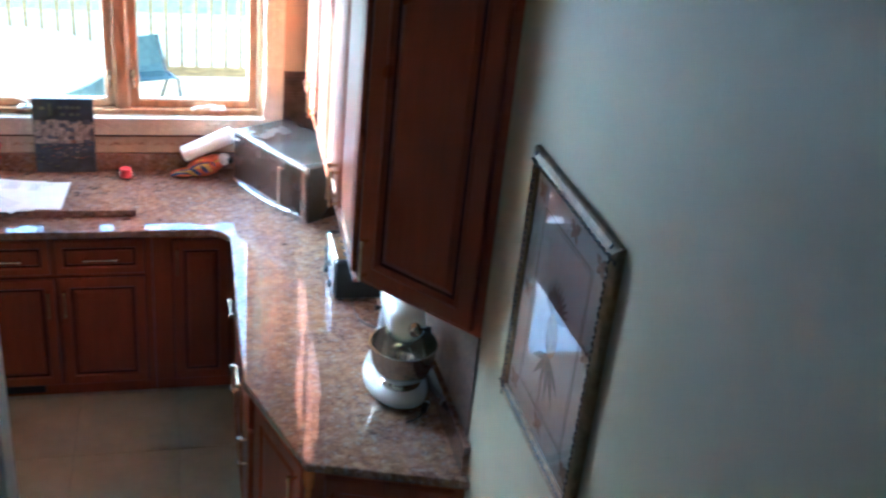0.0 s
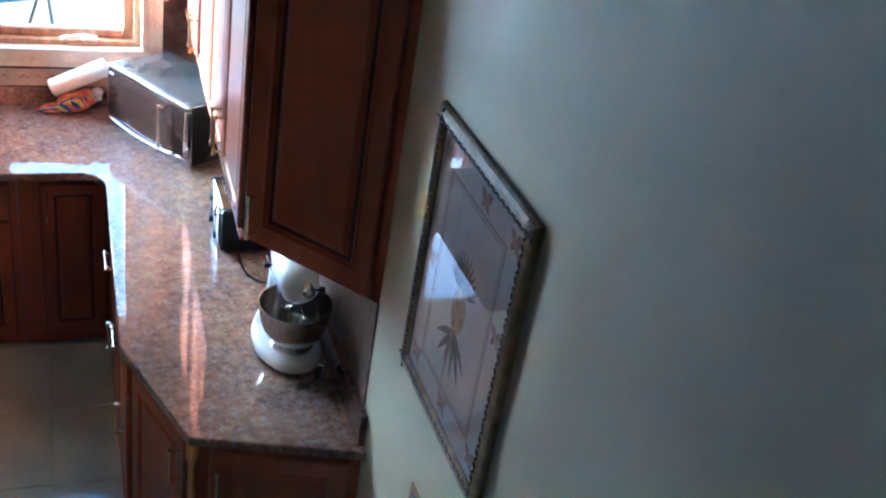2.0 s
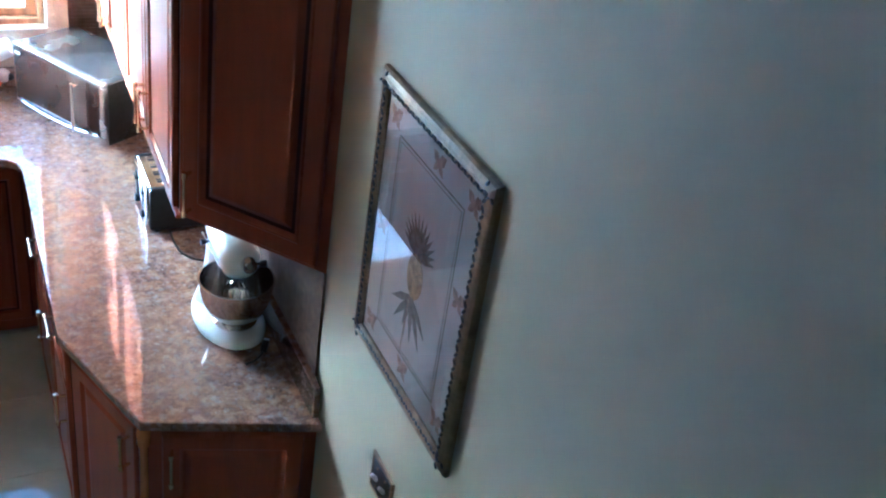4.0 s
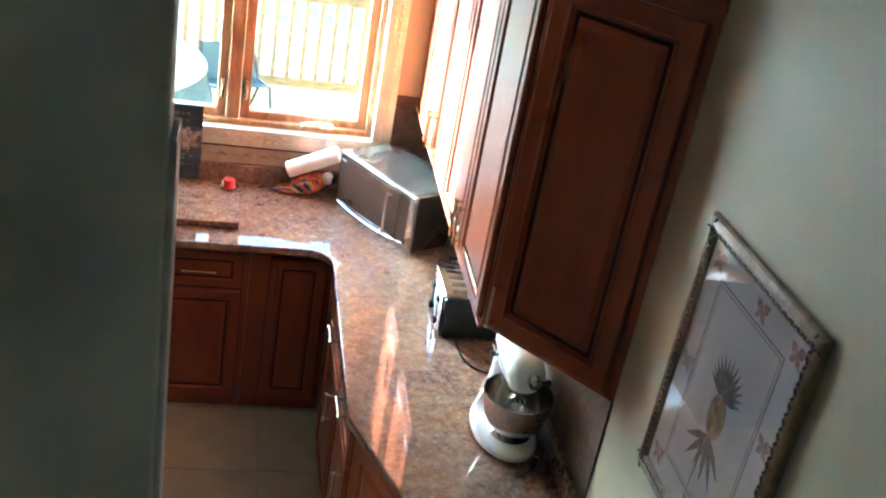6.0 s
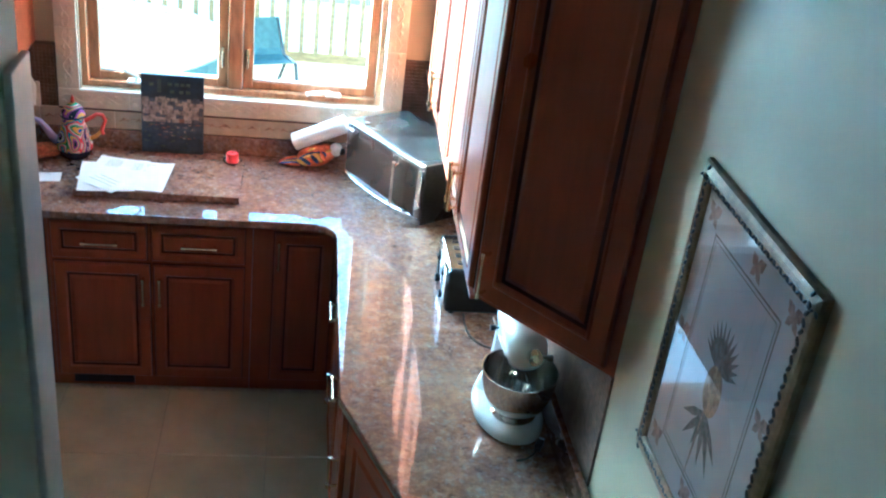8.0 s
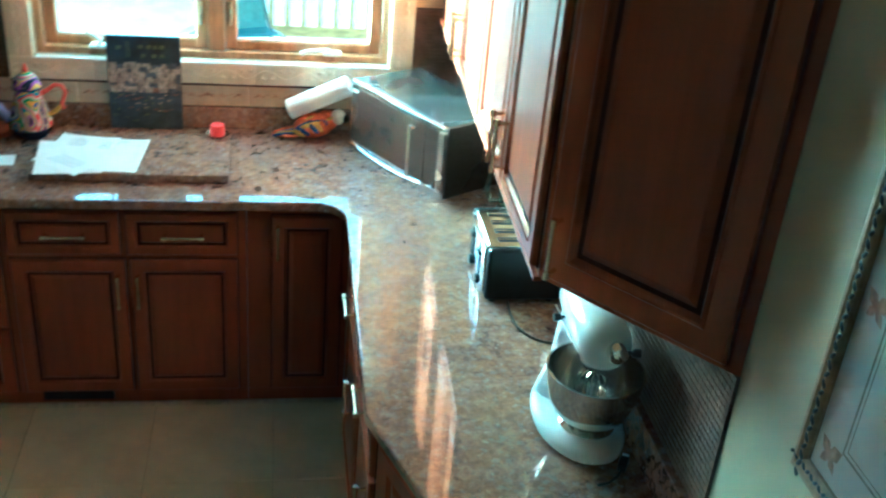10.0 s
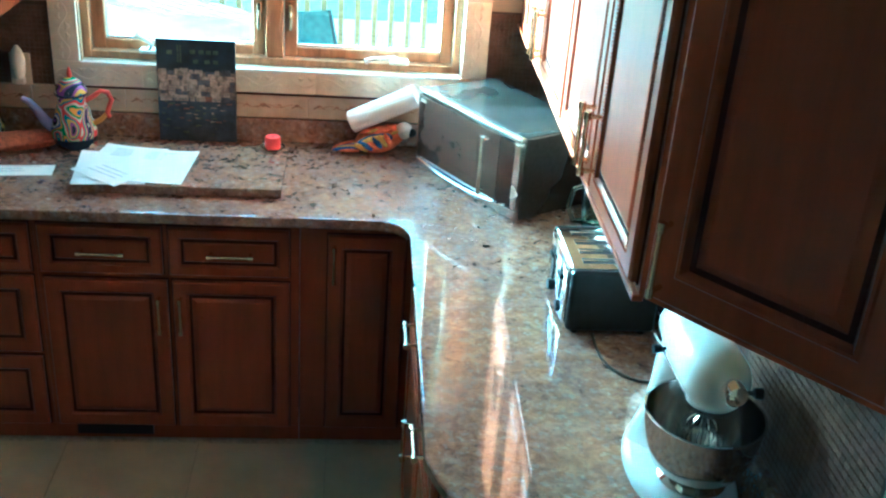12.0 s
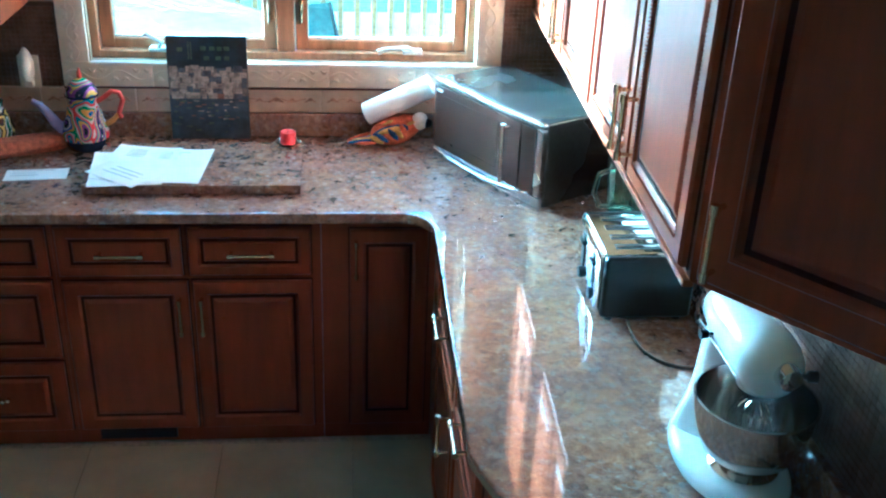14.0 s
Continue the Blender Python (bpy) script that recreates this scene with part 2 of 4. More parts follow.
def tube(bm, pts, r, seg=8, cap=True):
    """A tube along points; r is one radius or one for each point."""
    pts = [Vector(p) for p in pts]
    rs = r if isinstance(r, (list, tuple)) else [r] * len(pts)
    rings, side = [], None
    for i, p in enumerate(pts):
        d = (pts[min(i + 1, len(pts) - 1)] - pts[max(i - 1, 0)]).normalized()
        if side is None:
            side = d.orthogonal().normalized()
        side = (side - d * side.dot(d)).normalized()
        up = d.cross(side)
        rings.append([bm.verts.new(p + (side * math.cos(a) + up * math.sin(a)) * rs[i]) for a in (2 * math.pi * k / seg for k in range(seg))])
    for a, b in zip(rings, rings[1:]):
        for k in range(seg):
            bm.faces.new((a[k], a[(k + 1) % seg], b[(k + 1) % seg], b[k]))
    if cap:
        bm.faces.new(rings[0][::-1])
        bm.faces.new(rings[-1])
    return bm


def lathe(bm, profile, seg=32, cx=0.0, cy=0.0, cap=True):
    """Turns (radius, z) pairs about the upright axis through cx, cy."""
    rings = []
    for r, z in profile:
        rings.append([bm.verts.new((cx + r * math.cos(a), cy + r * math.sin(a), z)) for a in (2 * math.pi * k / seg for k in range(seg))])
    for a, b in zip(rings, rings[1:]):
        for k in range(seg):
            bm.faces.new((a[k], a[(k + 1) % seg], b[(k + 1) % seg], b[k]))
    if cap:
        bm.faces.new(rings[0][::-1])
        bm.faces.new(rings[-1])
    return bm


def ball(bm, c, r, sx=1.0, sy=1.0, sz=1.0, seg=12, m=None):
    t = Matrix.Translation(c) @ (m or Matrix()) @ Matrix.Diagonal((sx, sy, sz, 1))
    bmesh.ops.create_uvsphere(bm, u_segments=seg, v_segments=max(6, seg // 2 + 2), radius=r, matrix=t)
    return bm


def rings_panel(bm, x0, x1, z0, z1, rings, back):
    """A moulded panel that faces -y: rings of (inset, y) from the rim to the middle, closed behind at y = back."""
    loops = []
    for inset, y in [(0.0, back)] + rings:
        loops.append([bm.verts.new(p) for p in ((x0 + inset, y, z0 + inset), (x1 - inset, y, z0 + inset), (x1 - inset, y, z1 - inset), (x0 + inset, y, z1 - inset))])
    for a, b in zip(loops, loops[1:]):
        for k in range(4):
            bm.faces.new((a[k], a[(k + 1) % 4], b[(k + 1) % 4], b[k]))
    bm.faces.new(loops[0][::-1])
    bm.faces.new(loops[-1])
    return bm


def thing(name, at, turn=0.0, label="", category="", group="", kind=""):
    ob = new(name)
    ob.empty_display_size = 0.05
    ob.matrix_basis = pose(*at, 0, 0, turn)
    return tagged(ob, label, category, group, kind)


def part(name, bm, material, parent=None, label="", smooth=False, at=None, turn=0.0):
    me = bpy.data.meshes.new(name)
    bm.to_mesh(me)
    bm.free()
    for m in material if isinstance(material, (list, tuple)) else [material]:
        me.materials.append(m)
    if smooth:
        me.shade_smooth()
        me.set_sharp_from_angle(angle=radians(38))
    ob = new(name, me)
    if at:
        ob.matrix_basis = pose(*at, 0, 0, turn)
    if parent:
        ob.parent = parent
    return tagged(ob, label)


def setting(name, bm, material, label, category="", smooth=False):
    return tagged(part(name, bm, material, None, label, smooth), "", category or name.split("_")[0], "", "structure")


def BM():
    return bmesh.new()


# ---- the large structure ----
WY = -0.07          # face of the window wall
TOP = 0.915         # top of the counter
WX0, WX1, WZ0, WZ1 = -1.80, -0.455, 1.19, 2.30

bm = BM()
box(bm, -4.2, WX0, WY, 0.13, -0.1, 3.4)
box(bm, WX1, 0.2, WY, 0.13, -0.1, 3.4)
box(bm, WX0, WX1, WY, 0.13, -0.1, WZ0)
box(bm, WX0, WX1, WY, 0.13, WZ1, 3.4)
setting("wall_north", bm, PAINT, "greyish beige painted kitchen wall round a wide oak window", "wall")
setting("wall_east", box(BM(), 0.0, 0.2, -9.2, WY - 0.002, -0.1, 5.2), PAINT, "smooth greyish beige painted wall beside the cabinets", "wall")
# out of view; added as a dark closing wall that limits bounce
setting("wall_west", box(BM(), -4.2, -3.65, -9.2, WY - 0.002, -0.1, 5.2), TAN, "unseen tan wall, kept dark to limit bounced light", "wall")
# unseen end wall, added and brightened to bounce light onto the partition
setting("wall_south", box(BM(), -3.65, 0.0, -5.8, -5.6, -0.1, 3.5), BRIGHTPAINT, "unseen bright wall closing the passage, added to bounce light onto the partition", "wall")
setting("partition_wall", box(BM(), -3.65, -1.210, -3.33, -3.235, 0.0, 5.2, 0.006), BRIGHTPAINT, "greyish beige partition ending at the passage opening, paint brightened for missing light", "wall")
# unseen kitchen ceiling, set low to cut light reaching the side wall
setting("ceiling", box(BM(), -3.65, 0.0, -3.234, WY - 0.002, 2.80, 2.98), CEIL, "plain unseen ceiling, set low to limit light on the side wall", "ceiling")
# passage ceiling is never in view; it only sends light back down
setting("ceiling_passage", box(BM(), -3.65, 0.0, -5.6, -3.33, 3.5, 3.65), CEIL, "plain unseen ceiling over the passage, added to return light", "ceiling")
# header added just above the view to hold light off the upper wall
setting("wall_header", box(BM(), -1.209, -0.001, -3.33, -3.235, 2.80, 5.199), PAINT, "unseen header over the passage opening, added to hold back light", "wall")
setting("trim_jamb", box(BM(), -1.209, -1.198, -3.326, -3.230, 0.0, 2.42, 0.003), PLASTICWHITE, "slim pale painted jamb strip on the partition end", "trim")
slab = setting("floor", box(BM(), -4.2, 0.2, -9.2, 0.13, -0.12, -0.006), GROUT, "pale glossy porcelain floor tiles", "floor")

# outdoors
bm = BM()
box(bm, -900, 900, 0.14, 1800, -1.62, -1.5)
setting("ground", bm, GRASS, "green lawn beyond the deck", "ground")
setting("patio", box(BM(), -60, 60, 4.2, 11.5, -1.498, -1.46), CONCRETE, "pale concrete patio below the deck", "pavement")
# passage floor out of view, dark to hold down bounced light
setting("passage_floor", box(BM(), -3.65, 0.0, -9.0, -3.41, -0.004, 0.004), HALLFLOOR, "unseen passage floor, kept dark to limit bounced light", "floor")
setting("road", box(BM(), -900, 900, 15.5, 75.0, -1.49, -1.47), ASPHALT, "wide blue-grey asphalt beyond the lawn", "road")


# ---- window ----
win = tagged(thing("window_1", (-1.1275, 0.0, WZ0), 0, "two-light honey oak casement window, shut", "window"), kind="structure")


def casement(x0, x1, z0, z1):
    sash = BM()
    box(sash, x0, x0 + 0.045, -0.012, 0.035, z0, z1, 0.004)
    box(sash, x1 - 0.045, x1, -0.012, 0.035, z0, z1, 0.004)
    box(sash, x0 + 0.045, x1 - 0.045, -0.012, 0.035, z0, z0 + 0.035, 0.004)
    box(sash, x0 + 0.045, x1 - 0.045, -0.012, 0.035, z1 - 0.05, z1, 0.004)
    s = part("sash", sash, OAK, win)
    pane = part("pane", box(BM(), x0 + 0.044, x1 - 0.044, 0.010, 0.014, z0 + 0.034, z1 - 0.049), PANE, s)
    pane.visible_shadow = False
    b = BM()
    for a, c, zz in ((x0 + 0.045, x1 - 0.045, z0 + 0.035),):
        box(b, a, c, -0.002, 0.008, zz, zz + 0.008)
    part("glazing_bead", b, PLASTICWHITE, s)
    return s


H = WZ1 - WZ0
fr = BM()
hw = (WX1 - WX0) / 2
box(fr, -hw, -hw + 0.028, -0.045, 0.10, 0, H, 0.003)
box(fr, hw - 0.028, hw, -0.045, 0.10, 0, H, 0.003)
box(fr, -hw + 0.028, hw - 0.028, -0.045, 0.10, 0, 0.026, 0.003)
box(fr, -hw + 0.028, hw - 0.028, -0.045, 0.10, H - 0.028, H, 0.003)
part("window_frame", fr, OAK, win)
part("mullion", box(BM(), -0.032, 0.032, -0.035, 0.10, 0.026, H - 0.028, 0.006), OAK, win)
casement(-hw + 0.03, -0.034, 0.028, H - 0.03)
casement(0.034, hw - 0.03, 0.028, H - 0.03)
for cx, path in ((-0.44, [(0.0, -0.05, 0.04), (0.012, -0.06, 0.062), (-0.03, -0.072, 0.090), (-0.045, -0.074, 0.098)]), (0.45, [(0.0, -0.05, 0.04), (-0.02, -0.055, 0.052), (-0.10, -0.06, 0.045), (-0.125, -0.062, 0.035)])):
    b = BM()
    box(b, cx - 0.035, cx + 0.035, -0.062, -0.012, 0.026, 0.040, 0.004)
    tube(b, [(cx + x, y, z) for x, y, z in path], [0.009, 0.008, 0.008, 0.011])
    part("window_crank", b, PLASTICWHITE, win, "white folding crank", True)
for cx in (-0.055, 0.055):
    b = BM()
    box(b, cx - 0.007, cx + 0.007, -0.030, -0.012, 0.13, 0.22, 0.003)
    tube(b, [(cx, -0.03, 0.19), (cx, -0.045, 0.175), (cx, -0.045, 0.13)], 0.005)
    part("window_latch", b, NICKEL, win, "", True)

# stone tile surround of the window, tile by tile
surround = tagged(thing("trim_window_surround", (0, 0, 0), 0, "cream embossed stone tile surround of the window", "trim"), kind="structure")


def border_tile(x0, x1, z0, z1, along):
    b = BM()
    box(b, x0 + 0.0005, x1 - 0.0005, WY - 0.020, WY - 0.002, z0 + 0.0005, z1 - 0.0005, 0.002)
    n, flat = 24, along == "x"
    length, cross = (x1 - x0, (z0 + z1) / 2) if flat else (z1 - z0, (x0 + x1) / 2)
    start = x0 if flat else z0

    def spot(f, off):
        return (start + length * f, WY - 0.0205, cross + off) if flat else (cross + off, WY - 0.0205, start + length * f)

    tube(b, [spot((k + 0.5) / n, 0.017 * math.sin(4 * math.pi * (k + 0.5) / n)) for k in range(n)], 0.0028, 5)
    for k in range(8):
        f = (k + 0.5) / 8
        side = 1 if math.sin(4 * math.pi * f) < 0 else -1
        for d, tip in ((0.0, 35), (0.02, -30)):
            ball(b, spot(f + d, side * 0.014), 0.011, 1.2, 0.22, 0.5, 8, pose(0, 0, 0, 0, tip * side + (0 if flat else 90), 0))
    part("tile", b, TRIMTILE, surround, "", True)


for k in range(5):
    w = (1.537) / 5
    border_tile(-1.897 + k * w, -1.897 + (k + 1) * w, 1.099, 1.186, "x")
for k in range(4):
    h = (2.30 - 1.186) / 4
    border_tile(-1.897, -1.803, 1.186 + k * h, 1.186 + (k + 1) * h, "z")
    border_tile(-0.452, -0.360, 1.186 + k * h, 1.186 + (k + 1) * h, "z")
for k in range(5):
    border_tile(-1.897 + k * w, -1.897 + (k + 1) * w, 2.302, 2.395, "x")
setting("trim_liner", box(BM(), -1.897, -0.360, WY - 0.021, WY - 0.002, 1.0922, 1.0985), GROOVE, "thin dark liner strip between the tile rows", "trim")
setting("window_sill", box(BM(), WX0, WX1, WY - 0.028, -0.046, WZ0 - 0.012, WZ0 - 0.001, 0.004), PLASTICWHITE, "narrow white sill ledge under the window", "sill")

# counter with its splashback
cnt = thing("countertop", (0, 0, TOP), 0, "polished brown and pink speckled granite worktop turning the corner", "countertop")
arc = [(-0.765 + 0.11 * math.sin(a), -0.873 + 0.11 * math.cos(a)) for a in (math.pi / 2 * k / 8 for k in range(9))]
poly = [(-0.002, WY - 0.003), (-3.1, WY - 0.003), (-3.1, -0.763)] + arc + [(-0.668, -1.95), (-0.502, -2.415), (-0.002, -2.565)]
part("slab", prism(BM(), poly, -0.036, 0.0, 0.006), GRANITE, cnt, smooth=True)
part("splashback", box(BM(), -3.1, -0.03, WY - 0.024, WY - 0.003, 0.0005, 0.088, 0.004), GRANITE, cnt)
part("splashback", box(BM(), -0.025, -0.002, -2.535, WY - 0.026, 0.0005, 0.115, 0.004), GRANITE, cnt)


# ---- cabinets ----
def bar_pull(parent, x, z, length, upright, front):
    b = BM()
    d = Vector((0, 0, 1)) if upright else Vector((1, 0, 0))
    c = Vector((x, front - 0.030, z))
    tube(b, [c - d * length / 2, c + d * length / 2], 0.0052, 10)
    part("handle", b, NICKEL, parent, "satin nickel bar pull", True)
    for s in (-0.5, 0.5):
        e = c + d * length * s
        part("handle_collar", tube(BM(), [e - d * 0.009, e + d * 0.009], 0.0082, 10), NICKEL, parent, "", True)
        p = e - d * 0.004 * s
        part("handle_post", tube(BM(), [p, p + Vector((0, 0.030, 0))], 0.0052, 8), NICKEL, parent, "", True)


def ornate_pull(parent, x, z, front):
    b = BM()
    for k in range(7):
        a = (k - 3) / 3
        ball(b, (x + a * 0.045, front - 0.024 + 0.012 * a * a, z), 0.010, 1, 0.9, 0.9 - 0.2 * abs(a), 8)
    for s in (-1, 1):
        tube(b, [(x + s * 0.045, front - 0.012, z), (x + s * 0.045, front, z)], 0.006, 8)
    part("handle", b, NICKEL, parent, "beaded cast metal pull", True)


def front_panel(name, parent, x0, x1, z0, z1, beads=False):
    w = min(x1 - x0, z1 - z0)
    s = 0.044 if w > 0.22 else 0.032
    rings = [(0.0, -0.014), (0.005, -0.020), (s, -0.020), (s + 0.004, -0.015), (s + 0.010, -0.0105), (s + 0.016, -0.0105), (s + 0.030, -0.0165), (s + 0.034, -0.0175)]
    if w < 0.2:
        rings = rings[:6] + [(s + 0.022, -0.0165)]
    door = part(name, rings_panel(BM(), x0, x1, z0, z1, rings, 0.0), CHERRY, parent)
    g = BM()
    a, c = s + 0.0085, s + 0.0175
    for bx in ((x0 + a, x1 - a, z0 + a, z0 + c), (x0 + a, x1 - a, z1 - c, z1 - a), (x0 + a, x0 + c, z0 + c, z1 - c), (x1 - c, x1 - a, z0 + c, z1 - c)):
        box(g, bx[0], bx[1], -0.0135, -0.0075, bx[2], bx[3])
    part("glaze_line", g, GROOVE, door)
    g = BM()
    for bx in ((x0 - 0.004, x1 + 0.004, z0 - 0.004, z0 + 0.001), (x0 - 0.004, x1 + 0.004, z1 - 0.001, z1 + 0.004), (x0 - 0.004, x0 + 0.001, z0 + 0.001, z1 - 0.001), (x1 - 0.001, x1 + 0.004, z0 + 0.001, z1 - 0.001)):
        box(g, bx[0], bx[1], -0.004, -0.0005, bx[2], bx[3])
    part("edge_glaze", g, GROOVE, door)
    if beads:
        g = BM()
        i = s - 0.004
        for p0, p1 in (((x0 + i, z0 + i), (x1 - i, z0 + i)), ((x0 + i, z1 - i), (x1 - i, z1 - i)), ((x0 + i, z0 + i), (x0 + i, z1 - i)), ((x1 - i, z0 + i), (x1 - i, z1 - i))):
            n = int(math.dist(p0, p1) / 0.008)
            for k in range(n):
                f = (k + 0.5) / n
                c = Vector((p0[0] + (p1[0] - p0[0]) * f, -0.0205, p0[1] + (p1[1] - p0[1]) * f))
                vs = [g.verts.new(c + Vector(d) * 0.0036) for d in ((1, 0, 0), (0, 0, 1), (-1, 0, 0), (0, 0, -1), (0, -0.9, 0))]
                for q in range(4):
                    g.faces.new((vs[q], vs[(q + 1) % 4], vs[4]))
        part("beading", g, CHERRY, door, "", True)
    return door


def cabinet(name, at, turn, W, z0, z1, D, label, group, toe=False):
    c = thing(name, at, turn, label, "cabinet", group)
    b = BM()
    box(b, 0.0001, W - 0.0001, 0.0, D, z0, z1, 0.0015, 1)
    part("body", b, CHERRY, c)
    if toe:
        part("plinth", box(BM(), 0.0001, W - 0.0001, 0.012, D, 0.0, z0 - 0.0005), CHERRY, c)
    return c


BASE = "base cabinets under the granite counter"
FY = -0.683
BH = TOP - 0.037
u = cabinet("base_cabinet", (-2.40, FY, 0), 0, 0.562, 0.065, BH, 0.60, "cherry base cabinet with three stacked drawers", BASE, True)
for z0, z1, plain in ((0.668, 0.838, True), (0.364, 0.650, False), (0.072, 0.345, False)):
    d = front_panel("drawer", u, 0.02, 0.548, z0, z1)
    (bar_pull(d, 0.284, (z0 + z1) / 2, 0.13, False, -0.02) if plain else ornate_pull(d, 0.30 if z0 > 0.3 else 0.31, (z0 + z1) / 2, -0.02))
u = cabinet("base_cabinet", (-1.838, FY, 0), 0, 0.838, 0.065, BH, 0.60, "cherry base cabinet with two drawers over two doors", BASE, True)
for x0, x1, c0, c1, hx in ((0.014, 0.399, 0.018, 0.410, 0.384), (0.419, 0.806, 0.426, 0.806, 0.453)):
    d = front_panel("drawer", u, x0, x1, 0.668, 0.838)
    bar_pull(d, (x0 + x1) / 2 + 0.006, 0.753, 0.13, False, -0.02)
    d = front_panel("door", u, c0, c1, 0.072, 0.646)
    bar_pull(d, hx, 0.53, 0.115, True, -0.02)
b = BM()
box(b, 0.07, 0.33, 0.004, 0.012, 0.018, 0.060)
vent = part("vent", b, BLACK, u, "dark floor-level vent slot")
u = cabinet("base_cabinet", (-0.998, FY, 0), 0, 0.37, 0.065, BH, 0.60, "cherry corner base cabinet with one narrow door", BASE, True)
d = front_panel("door", u, 0.090, 0.345, 0.072, 0.828)
bar_pull(d, 0.112, 0.735, 0.115, True, -0.02)

# the run along the side wall, which faces the room
FX = -0.628
for y0, W in ((-0.70, 0.27), (-0.972, 0.50), (-1.474, 0.472)):
    u = cabinet("base_cabinet", (FX, y0, 0), -90, W, 0.065, BH, 0.60 if W > 0.3 else 0.55, "cherry base cabinet with drawer over door" if W > 0.3 else "plain cherry corner filler cabinet", BASE, True)
    if W > 0.3:
        d = front_panel("drawer", u, 0.012, W - 0.012, 0.690, 0.860, True)
        bar_pull(d, W / 2 + 0.04, 0.800, 0.11, False, -0.02)
        d = front_panel("door", u, 0.012, W - 0.012, 0.072, 0.670, True)
        bar_pull(d, W - 0.05, 0.56, 0.115, True, -0.02)

# splayed end unit
P, Q, R = Vector((-0.630, -1.948)), Vector((-0.478, -2.385)), Vector((-0.003, -2.530))
u = thing("base_cabinet", (0, 0, 0), 0, "splayed cherry end cabinet with two doors", "cabinet", BASE)
b = BM()
prism(b, [(-0.003, -1.948), tuple(P), tuple(Q), tuple(R)], 0.075, BH)
part("body", b, CHERRY, u)
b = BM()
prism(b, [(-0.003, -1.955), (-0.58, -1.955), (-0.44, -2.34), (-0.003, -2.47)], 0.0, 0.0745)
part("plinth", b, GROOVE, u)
for a, c, near in ((P, Q, False), (Q, R, True)):
    L = (c - a).length
    ang = math.degrees(math.atan2(c.y - a.y, c.x - a.x))
    bmd = rings_panel(BM(), 0.045, L - 0.035, 0.10, 0.848, [(0.0, -0.014), (0.005, -0.020), (0.052, -0.020), (0.056, -0.015), (0.062, -0.0105), (0.068, -0.0105), (0.082, -0.0165), (0.086, -0.0175)], 0.0)
    d = part("door", bmd, CHERRY, u, at=(a.x, a.y, 0), turn=ang)
    bar_pull(d, 0.075 if near else L - 0.065, 0.735, 0.115, True, -0.02)

# corner post; its bright amber colour stands in for warm light on the wood
b = BM()
lathe(b, [(0.015, 0.080), (0.021, 0.090), (0.021, 0.115), (0.015, 0.125), (0.014, 0.80), (0.021, 0.815), (0.021, 0.860), (0.016, BH - 0.002)], 16, Q.x - 0.010, Q.y - 0.010)
part("corner_post", b, mat("sun_tinted_wood", (0.46, 0.17, 0.035), 0.22, scale=8, vary=0.2, coat=0.4, stretch=(4, 4, 0.8)), u, "turned wooden corner post, coloured amber as if sunlit", True)

# wall cabinets
UZ0, UZ1 = 1.402, 2.53
UPPER = "wall cabinets over the counter"
NEAR = Vector((-0.318, -2.102))
ALONG = Vector((-0.0325, -1.0)).normalized()
ANG = math.degrees(math.atan2(ALONG.y, ALONG.x))


def crown(parent, W, D, both=True):
    b = BM()
    prof = [(0.0, 0.0), (-0.006, 0.004), (-0.010, 0.020), (-0.024, 0.038), (-0.045, 0.060), (-0.052, 0.078), (-0.052, 0.092), (0.06, 0.092), (0.06, 0.0)]
    loops = [[b.verts.new((x, y, UZ1 + z)) for y, z in prof] for x in (0.0, W)]
    for k in range(len(prof)):
        b.faces.new((loops[0][k], loops[0][(k + 1) % len(prof)], loops[1][(k + 1) % len(prof)], loops[1][k]))
    b.faces.new(loops[0][::-1])
    b.faces.new(loops[1])
    bmesh.ops.recalc_face_normals(b, faces=b.faces)
    part("crown_moulding", b, CHERRY, parent)


def wall_cabinet(s0, s1, D, doors, label):
    """s0, s1: metres from the near front corner, going to the window."""
    o = NEAR - ALONG * s1
    W = s1 - s0
    u = cabinet("wall_cabinet", (o.x, o.y, 0), ANG, W, UZ0, UZ1, D, label, UPPER)
    for x0, x1, hx in doors:
        d = front_panel("door", u, x0, x1, UZ0 + 0.018, UZ1 - 0.03, True)
        if hx:
            bar_pull(d, hx, 1.535, 0.125, True, -0.02)
    part("light_rail", box(BM(), 0.001, W - 0.001, -0.012, 0.010, UZ0 - 0.014, UZ0 - 0.0005, 0.003), CHERRY, u)
    part("underside", box(BM(), 0.004, W - 0.004, 0.012, D - 0.004, UZ0 - 0.005, UZ0 - 0.0006), MAPLE, u, "pale maple underside")
    crown(u, W, D)
    return u


wall_cabinet(0.0, 0.895, 0.27, ((0.010, 0.440, 0.412), (0.450, 0.878, 0.478)), "tall cherry wall cabinet with two beaded doors")
wall_cabinet(0.897, 1.78, 0.24, ((0.012, 0.435, 0.410), (0.445, 0.872, 0.473)), "tall cherry wall cabinet lit through the window")
wall_cabinet(1.782, 2.005, 0.22, (), "narrow cherry corner wall cabinet")
END = Vector((-0.003, -2.488))
L = (END - NEAR).length
u = thing("wall_cabinet", (0, 0, 0), 0, "splayed cherry end wall cabinet with one raised-panel door", "cabinet", UPPER)
part("body", prism(BM(), [(-0.003, NEAR.y - 0.001), (NEAR.x, NEAR.y - 0.001), tuple(END)], UZ0, UZ1), CHERRY, u)
ang = math.degrees(math.atan2(END.y - NEAR.y, END.x - NEAR.x))
